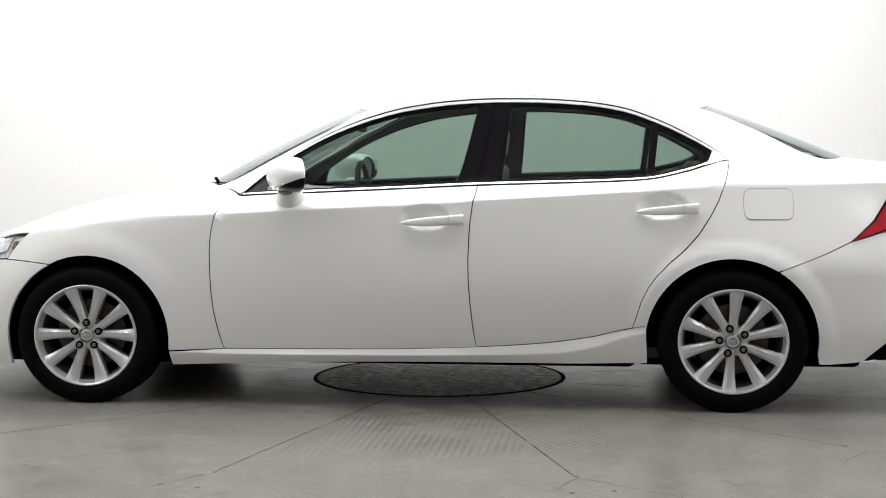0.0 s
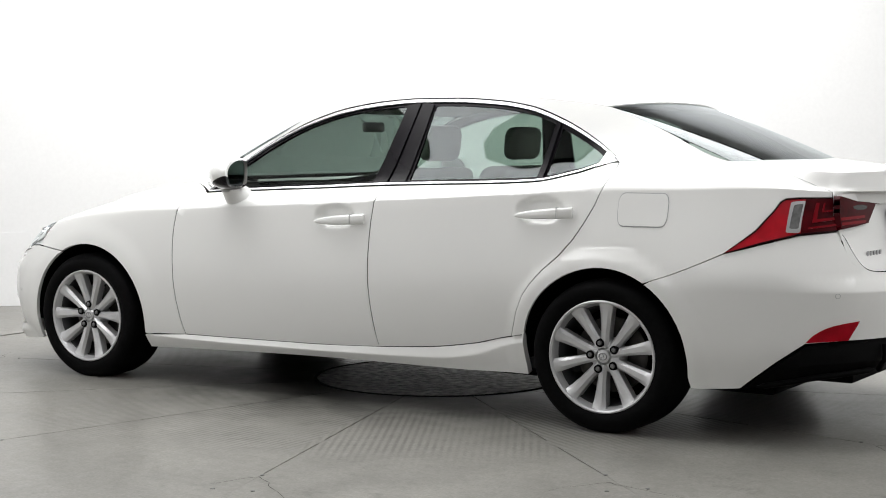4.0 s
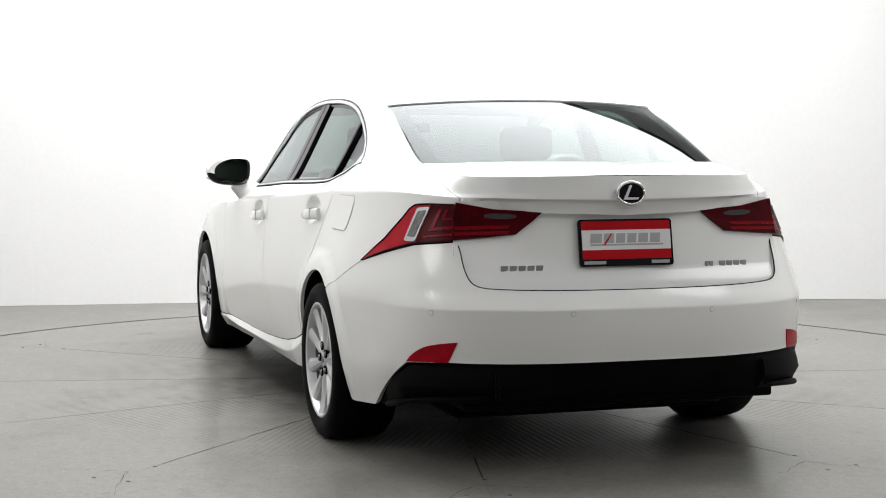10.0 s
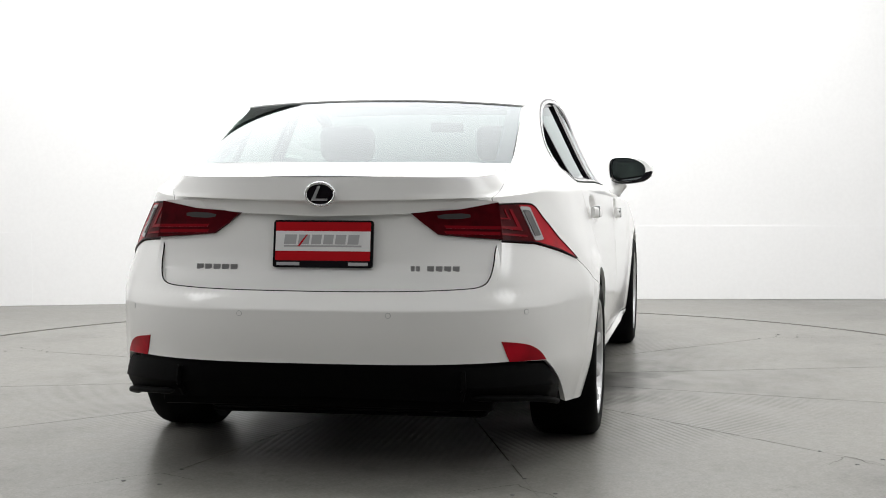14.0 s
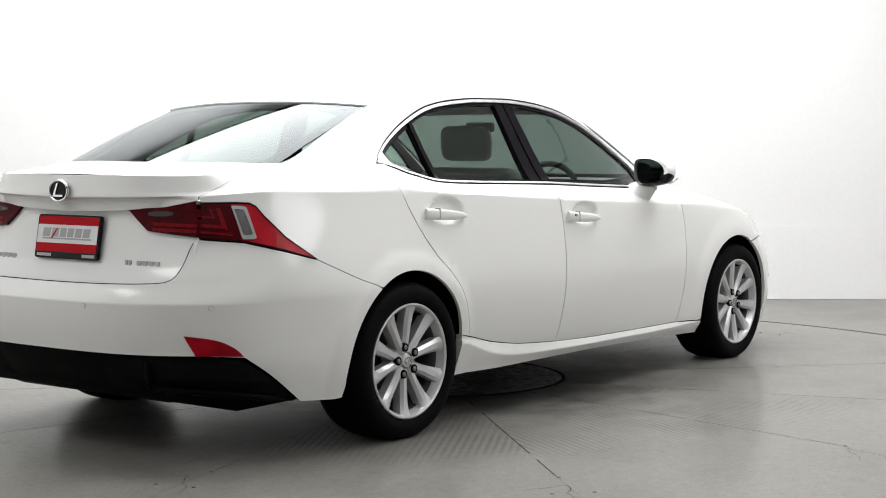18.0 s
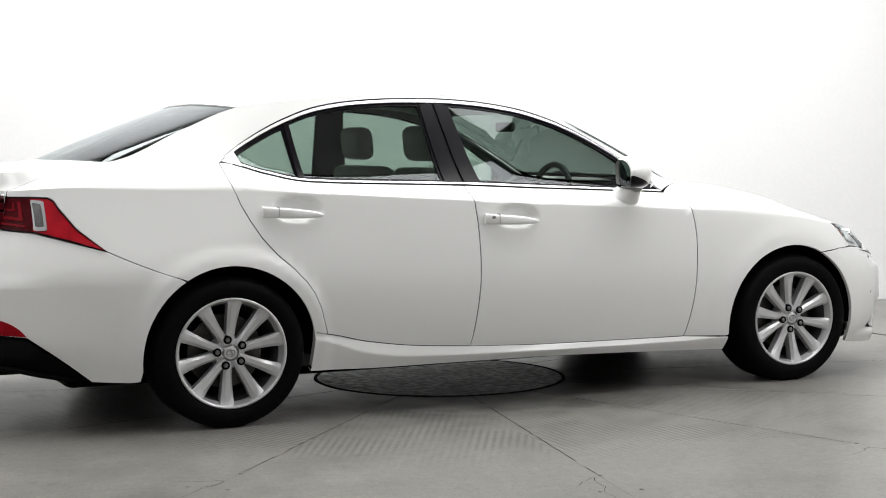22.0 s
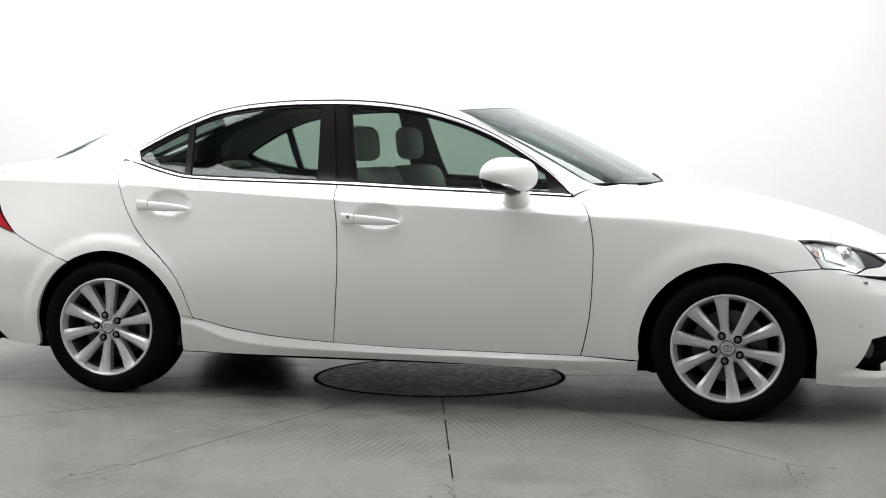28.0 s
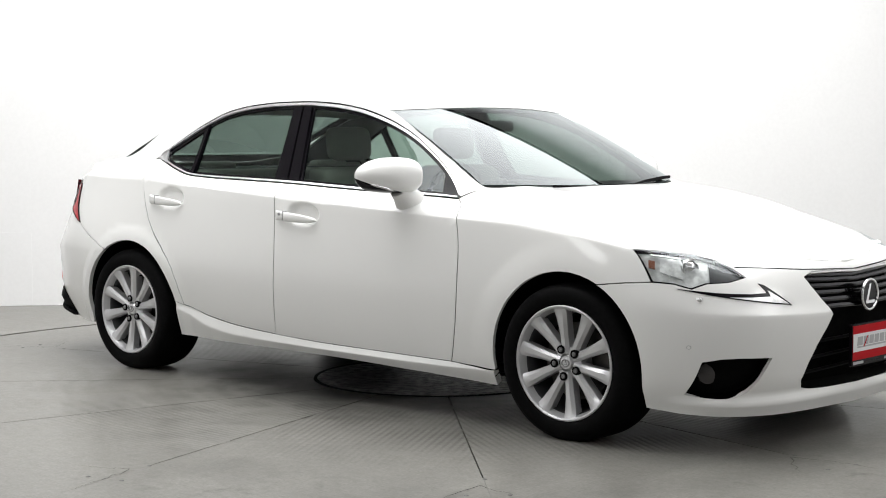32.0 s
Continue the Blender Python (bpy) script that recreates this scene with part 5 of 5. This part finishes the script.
for m in (False, True):
    sg = -1 if m else 1
    verts, faces, n = [], [], len(MIRROR)
    for x, k in RINGS:
        for y, z in MIRROR:
            verts.append((.418 + (x - .372) * .80 - .38 * ((.895 - .055 * (1 - k) + (y - .895) * k) - .91) * min(1, (x - .355) / .03), (.895 - .055 * (1 - k) + (y - .895) * k) * sg, .985 + (z - .985) * k))
    for j in range(len(RINGS) - 1):
        for q in range(n):
            w = (q + 1) % n
            faces.append((j * n + q, (j + 1) * n + q, (j + 1) * n + w, j * n + w))

    faces.append(tuple((len(RINGS) - 1) * n + q for q in range(n)))

    def shell_part(name, pick, mat, grow):
        bm = bmesh.new()
        vv = [bm.verts.new(((v[0]), (.895 + (v[1] * sg - .895) * grow) * sg, 1.005 + (v[2] - 1.005) * grow)) for v in verts]
        for f in faces:
            bm.faces.new([vv[i] for i in f])
        # one clean slanting edge between the white housing and the black cover
        bmesh.ops.bisect_plane(bm, geom=bm.verts[:] + bm.edges[:] + bm.faces[:], plane_co=(.45, .91 * sg, .957), plane_no=(.28, -.14 * sg, 1), clear_inner=not pick, clear_outer=pick)
        bmesh.ops.recalc_face_normals(bm, faces=bm.faces[:])
        if sum(f.normal.dot(f.calc_center_median() - Vector((.47, .9 * sg, 1.0))) for f in bm.faces) < 0:
            bmesh.ops.reverse_faces(bm, faces=bm.faces[:])
        return from_bm(name, bm, mat, True, 50)
    mirror_ob = part("door_mirror", shell_part("door_mirror", False, PAINT, 1.0), car, "white door mirror with black lower cover")
    part("lower_cover", shell_part("lower_cover", True, GLOSS_BLACK, .995), mirror_ob, "black lower mirror cover")
    facing = Matrix(((0, 0, -1, 0), (sg, 0, 0, 0), (0, 1, 0, 0), (0, 0, 0, 1)))
    rim = [(.91 + (y - .91) * .85, .998 + (z - .998) * .84) for y, z in MIRROR]
    swing = Matrix.Translation((.436, .91 * sg, 0)) @ pose(0, 0, 0, 0, 0, 12.2 * sg) @ Matrix.Translation((-.0, -.91 * sg, 0)) @ facing
    part("mirror_rim", prism("mirror_rim", rim, .006, GLOSS_BLACK, swing), mirror_ob, "black mirror frame")
    small = [(.91 + (y - .91) * .81, .998 + (z - .998) * .79) for y, z in MIRROR]
    part("mirror_glass", prism("mirror_glass", small, .002, MIRROR_GLASS, swing @ Matrix.Translation((0, 0, .0065))), mirror_ob, "dark mirror glass")
    ind = []
    for u in np.linspace(0, 1, 8):
        y, z = .935 + .080 * u, .935 + .028 * u
        x = max(v[0] for v in verts if abs(abs(v[1]) - y) < .014 and abs(v[2] - z) < .014)
        ind.append((x, (y + .004) * sg, z))
    part("indicator", tube("indicator", ind, [.002, .004, .005, .005, .005, .005, .005, .003], SILVER, 8), mirror_ob, "slim clear indicator")
    part("mirror_foot", tube("mirror_foot", [(.497, .795 * sg, .876), (.498, .815 * sg, .896), (.500, .845 * sg, .917), (.500, .87 * sg, .94)], [.072, .060, .048, .040], PAINT, 18), mirror_ob, "white mirror foot")

# ---- wheels ----
SQ = .962


def make_wheel(centre, phase, left):
    """One wheel, outside towards +y, then turned to its side."""
    flip = Matrix.Translation(centre) @ (Matrix.Identity(4) if left else pose(0, 0, 0, 0, 0, 180))
    rim = lathe("wheel", [(.228, .012), (.231, .016), (.231, .020), (.226, .022), (.219, .018), (.214, .004), (.207, -.014)], ALLOY, 72, "y", SQ)
    rim.transform(flip)
    wheel = part("wheel", rim, car, "silver ten-spoke alloy wheel with black tyre")
    tyre = lathe("tyre", [(.222, .004), (.229, .014), (.240, .022), (.262, .028), (.285, .026), (.300, .018), (.309, .006), (.3145, -.015), (.3165, -.06), (.3165, -.14), (.3145, -.18), (.307, -.205), (.285, -.225), (.25, -.225), (.222, -.20)], RUBBER, 72, "y", SQ)
    tyre.transform(flip)
    part("tyre", tyre, wheel, "black low-profile tyre")
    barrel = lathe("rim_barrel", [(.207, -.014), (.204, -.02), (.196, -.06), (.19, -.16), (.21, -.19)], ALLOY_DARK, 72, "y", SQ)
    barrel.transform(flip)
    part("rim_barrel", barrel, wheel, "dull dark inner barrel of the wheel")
    valve = lathe("tyre_valve", [(.0005, .004), (.0035, .003), (.0042, -.004), (.0042, -.03)], BLACK, 10, "y")
    valve.transform(flip @ Matrix.Translation((.196 * math.cos(radians(phase + 36)), .004, .196 * math.sin(radians(phase + 36)) * SQ)))
    part("tyre_valve", valve, wheel)
    disc = lathe("brake_disc", [(.001, -.075), (.155, -.075), (.155, -.095), (.001, -.095)], STEEL, 48, "y", SQ)
    disc.transform(flip)
    part("brake_disc", disc, wheel)
    # Flat black disc put in for the shade deep inside the wheel
    backing = lathe("shade_disc", [(.001, -.13), (.19, -.13), (.192, -.128)], WELL, 40, "y", SQ)
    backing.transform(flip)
    part("shade_disc", backing, wheel)
    hub = lathe("hub_cap", [(.001, .004), (.018, .004), (.026, .002), (.029, -.003), (.034, -.008), (.062, -.014), (.070, -.03), (.072, -.07)], ALLOY, 40, "y", SQ)
    hub.transform(flip)
    cap = part("hub_cap", hub, wheel, "plain oval-marked centre cap")
    oval = [flip @ Vector((.017 * math.cos(a), .0045, .013 * math.sin(a))) for a in np.linspace(0, 2 * math.pi, 25)[:-1]]
    part("cap_ring", tube("cap_ring", oval, .0022, NUT, 6, True), cap)
    slant = [flip @ Vector((a, .0045, b)) for a, b in ((.001, .012), (-.006, -.005), (.010, -.005))]
    part("cap_mark", tube("cap_mark", slant, .0018, NUT, 6), cap)
    for k in range(5):
        a = radians(phase + 72 * k)
        nut = lathe("lug_nut", [(.001, .000), (.007, .000), (.010, -.004), (.011, -.02)], NUT, 12, "y")
        nut.transform(flip @ Matrix.Translation((.056 * math.cos(a), .009, .056 * math.sin(a) * SQ)))
        part("lug_nut", nut, wheel)
        # Raised black disc stands in for the shade of the lug hole
        hole = lathe("lug_hole_shade", [(.001, .003), (.0155, .003), (.0165, .005), (.018, -.01)], BLACK, 14, "y")
        hole.transform(flip @ Matrix.Translation((.056 * math.cos(a), .001, .056 * math.sin(a) * SQ)))
        part("lug_hole_shade", hole, wheel)
    for k in range(10):
        a = phase + 18 + 36 * k
        # a spoke: broad at the rim, waisted at the hub, with a raised ridge
        rows = [(.035, .017, -.010, .000), (.065, .0165, -.012, .001), (.10, .0165, -.010, .003), (.14, .019, -.006, .006), (.18, .0225, -.001, .009), (.205, .0255, .004, .012), (.219, .0275, .010, .017)]
        verts, faces = [], []
        lean = .006 if k % 2 else -.006
        for r, half, edge, ridge in rows:
            sh = lean * (1 - r / .22)
            half *= 1.12
            for w, h in ((-half, edge - .035), (-half, edge), (-half * .45, ridge - .001), (half * .45, ridge - .001), (half, edge), (half, edge - .035)):
                verts.append((r, h, w + sh))
        for j in range(len(rows) - 1):
            for q in range(5):
                faces.append((j * 6 + q, j * 6 + q + 1, (j + 1) * 6 + q + 1, (j + 1) * 6 + q))
        bm = bmesh.new()
        vv = [bm.verts.new(v) for v in verts]
        for f in faces:
            bm.faces.new([vv[i] for i in f])
        bmesh.ops.recalc_face_normals(bm, faces=bm.faces[:])
        if sum((f.normal.y * f.calc_area() for f in bm.faces)) < 0:
            bmesh.ops.reverse_faces(bm, faces=bm.faces[:])
        bm.transform(Matrix.Diagonal((1, 1, SQ, 1)) @ pose(0, 0, 0, 0, -a, 0))
        bm.transform(flip)
        part("spoke", from_bm("spoke", bm, ALLOY, True, 28), wheel)
    return wheel


FRONT_Y, REAR_Y = .876, .858
WHEELS = [((1.395, FRONT_Y, .297), 90, True), ((1.395, -FRONT_Y, .297), 65, False), ((-1.397, REAR_Y, .300), 104, True), ((-1.397, -REAR_Y, .300), 77, False)]
for centre, phase, left in WHEELS:
    make_wheel(Vector(centre), phase if not left else 180 - phase, left)
# wheel wells and the dark underside
for k, (cx, cz) in enumerate(ARCHES):
    for sg in (1, -1):
        verts, faces, n = [], [], 30
        for i in range(n + 1):
            a = radians(-5 + 190 * i / n)
            x, z = cx + .368 * math.cos(a), cz + .362 * math.sin(a)
            skin = float(shell(*chart(x, z))[0, 1])
            for y in (skin - .010, .60):
                verts.append((x, y * sg, z))
        for i in range(n):
            faces.append((2 * i, 2 * i + 1, 2 * i + 3, 2 * i + 2))
        c = len(verts)
        verts.append((cx, .60 * sg, cz))
        for i in range(n):
            faces.append((c, 2 * i + 1, 2 * i + 3))
        part("wheel_well", mesh_of("wheel_well", verts, faces, WELL), car, "black wheel well liner")
part("floor_pan", box_mesh("floor_pan", -1.02, 1.02, -.77, .77, .205, .235, BLACK, .01), car, "black underbody")
# Unseen block, hung low with both trays to deepen the shadow beneath
part("underfloor_light_block", box_mesh("underfloor_light_block", -1.0, 1.35, -.46, .46, .125, .21, BLACK, .03), car, "unseen black block under the floor that keeps light out")
part("front_undertray", box_mesh("front_undertray", 1.02, 2.0, -.56, .56, .135, .21, BLACK, .02), car)
part("rear_undertray", box_mesh("rear_undertray", -1.98, -1.00, -.52, .52, .145, .27, BLACK, .03), car)
part("rear_floor", box_mesh("rear_floor", -2.30, -1.02, -.58, .58, .23, .27, BLACK, .01), car)
part("silencer", box_mesh("silencer", -2.25, -1.85, -.45, .45, .205, .28, BLACK, .04), car, "black exhaust silencer")
for m in (False, True):
    line = [valance_skin(np.array([q]), np.array([v]))[0] * (1, -1 if m else 1, 1) * (1.0, .995, 1) - np.array([0, 0, .002]) for q, v in zip(np.linspace(-1.99, -2.40, 16), np.linspace(.05, .20, 16))]
    part("valance_lip", tube("valance_lip", line, [.003] + [.011] * 14 + [.003], BLACK, 8), car, "black lip under the rear corner")
    fin = [valance_skin(np.array([-2.43]), np.array([v]))[0] * (1, -1 if m else 1, 1) + np.array([-.002, 0, 0]) for v in np.linspace(.12, .85, 8)]
    part("valance_fin", tube("valance_fin", fin, .010, BLACK, 6), car)

# ---- cabin seen through the glass ----
def cushion(name, parent, x0, x1, y0, y1, z0, z1, mat, lean=0.0, bevel=.05):
    bm = box_bm(x0, x1, y0, y1, z0, z1, bevel, 3)
    for v in bm.verts:
        v.co.x -= (v.co.z - z0) * lean
    return part(name, from_bm(name, bm, mat, True, 60), parent)


for y in (.37, -.37):
    seat = part("front_seat", box_mesh("front_seat", -.10, .40, y - .25, y + .25, .36, .50, LEATHER, .05, 3), car, "grey leather front seat")
    cushion("seat_back", seat, -.22, -.06, y - .25, y + .25, .46, 1.02, LEATHER, .28)
    cushion("head_rest", seat, -.36, -.27, y - .13, y + .13, 1.05, 1.21, HEADREST, .1, .042)
bench = part("rear_bench", box_mesh("rear_bench", -1.05, -.60, -.62, .62, .38, .54, LEATHER, .05, 3), car, "grey leather rear bench")
cushion("seat_back", bench, -1.10, -.95, -.62, .62, .48, 1.00, LEATHER, .35)
for y in (.40, -.40):
    cushion("head_rest", bench, -1.33, -1.24, y - .12, y + .12, 0.96, 1.04, LEATHER, .1, .03)
part("parcel_shelf", box_mesh("parcel_shelf", -1.90, -1.22, -.58, .58, .98, 1.0, TRIM), car, "dark parcel shelf")
dash = part("dashboard", box_mesh("dashboard", .45, .95, -.68, .68, .70, .91, TRIM, .05, 3), car, "dark dashboard")
wheel_ring = [(.36 + .05 * math.sin(a) * .4, -.37 + .18 * math.cos(a), .86 + .17 * math.sin(a)) for a in np.linspace(0, 2 * math.pi, 33)[:-1]]
part("steering_wheel", tube("steering_wheel", wheel_ring, .015, TRIM, 8, True), dash, "black steering wheel")
part("steering_hub", box_mesh("steering_hub", .36, .46, -.43, -.31, .80, .90, TRIM, .03), dash)
part("interior_mirror", box_mesh("interior_mirror", .30, .325, -.085, .085, 1.185, 1.235, PILLAR, .012), car)
part("bulkhead", box_mesh("bulkhead", .93, .97, -.66, .66, .2, .86, WELL), car)
part("boot_bulkhead", box_mesh("boot_bulkhead", -1.30, -1.26, -.66, .66, .2, .98, WELL), car)
part("cabin_floor", box_mesh("cabin_floor", -1.25, .95, -.78, .78, .216, .26, TRIM), car)
inner_door = at(*[(x, float(BELT(x)) - .012) for x in np.linspace(.72, -1.25, 20)], (-1.06, .68), (-.9, .45), (.75, .35))
side_panels("door_trim", inner_door, TRIM, "dark inner door trim", off=-.05, lip=0, gap=0)



rail = at(*[(x, float(WIN_TOP(x)) - .012) for x in np.linspace(-1.33, .70, 34)]) + [(x, 4.97) for x in np.linspace(.74, -1.80, 44)] + [(-1.80, 4.25), (-1.55, 3.9), (-1.33, 3.9)]
side_panels("pillar_trim", rail, PILLAR, "grey inner pillar and roof rail trim", off=-.03, lip=0, gap=0)
part("rear_seat_shelf", box_mesh("rear_seat_shelf", -1.30, -1.20, -.66, .66, .90, 1.005, TRIM, .02), car, "dark shelf edge behind the rear bench")
# ---- what turns: the turntable and the car on it, about the turntable's axle ----
AXLE = (-0.0598, -0.0204)
TURN = [(0, 173.66), (1, 166.97), (2, 160.33), (3, 153.61), (4, 146.89), (5, 140.22), (6, 133.56), (7, 126.84), (8, 120.3), (9, 113.65), (10, 107.07), (11, 100.41), (12, 93.84), (13, 87.24), (14, 80.44), (15, 73.75), (16, 66.98), (17, 60.28), (18, 53.37), (19, 46.7), (20, 39.77), (21, 32.96), (22, 26.1), (23, 19.12), (24, 12.18), (25, 5.22), (26, -1.65), (27, -8.63), (28, -15.5), (29, -22.39), (30, -29.1), (31, -36.12), (32, -42.92)]


def motions():
    on_deck = pose(-AXLE[0], -AXLE[1], 0)
    walk(table, [(t, pose(0, 0, 0, 0, 0, a)) for t, a in TURN])
    walk(car, [(t, pose(0, 0, 0, 0, 0, a) @ on_deck) for t, a in TURN])


motions()
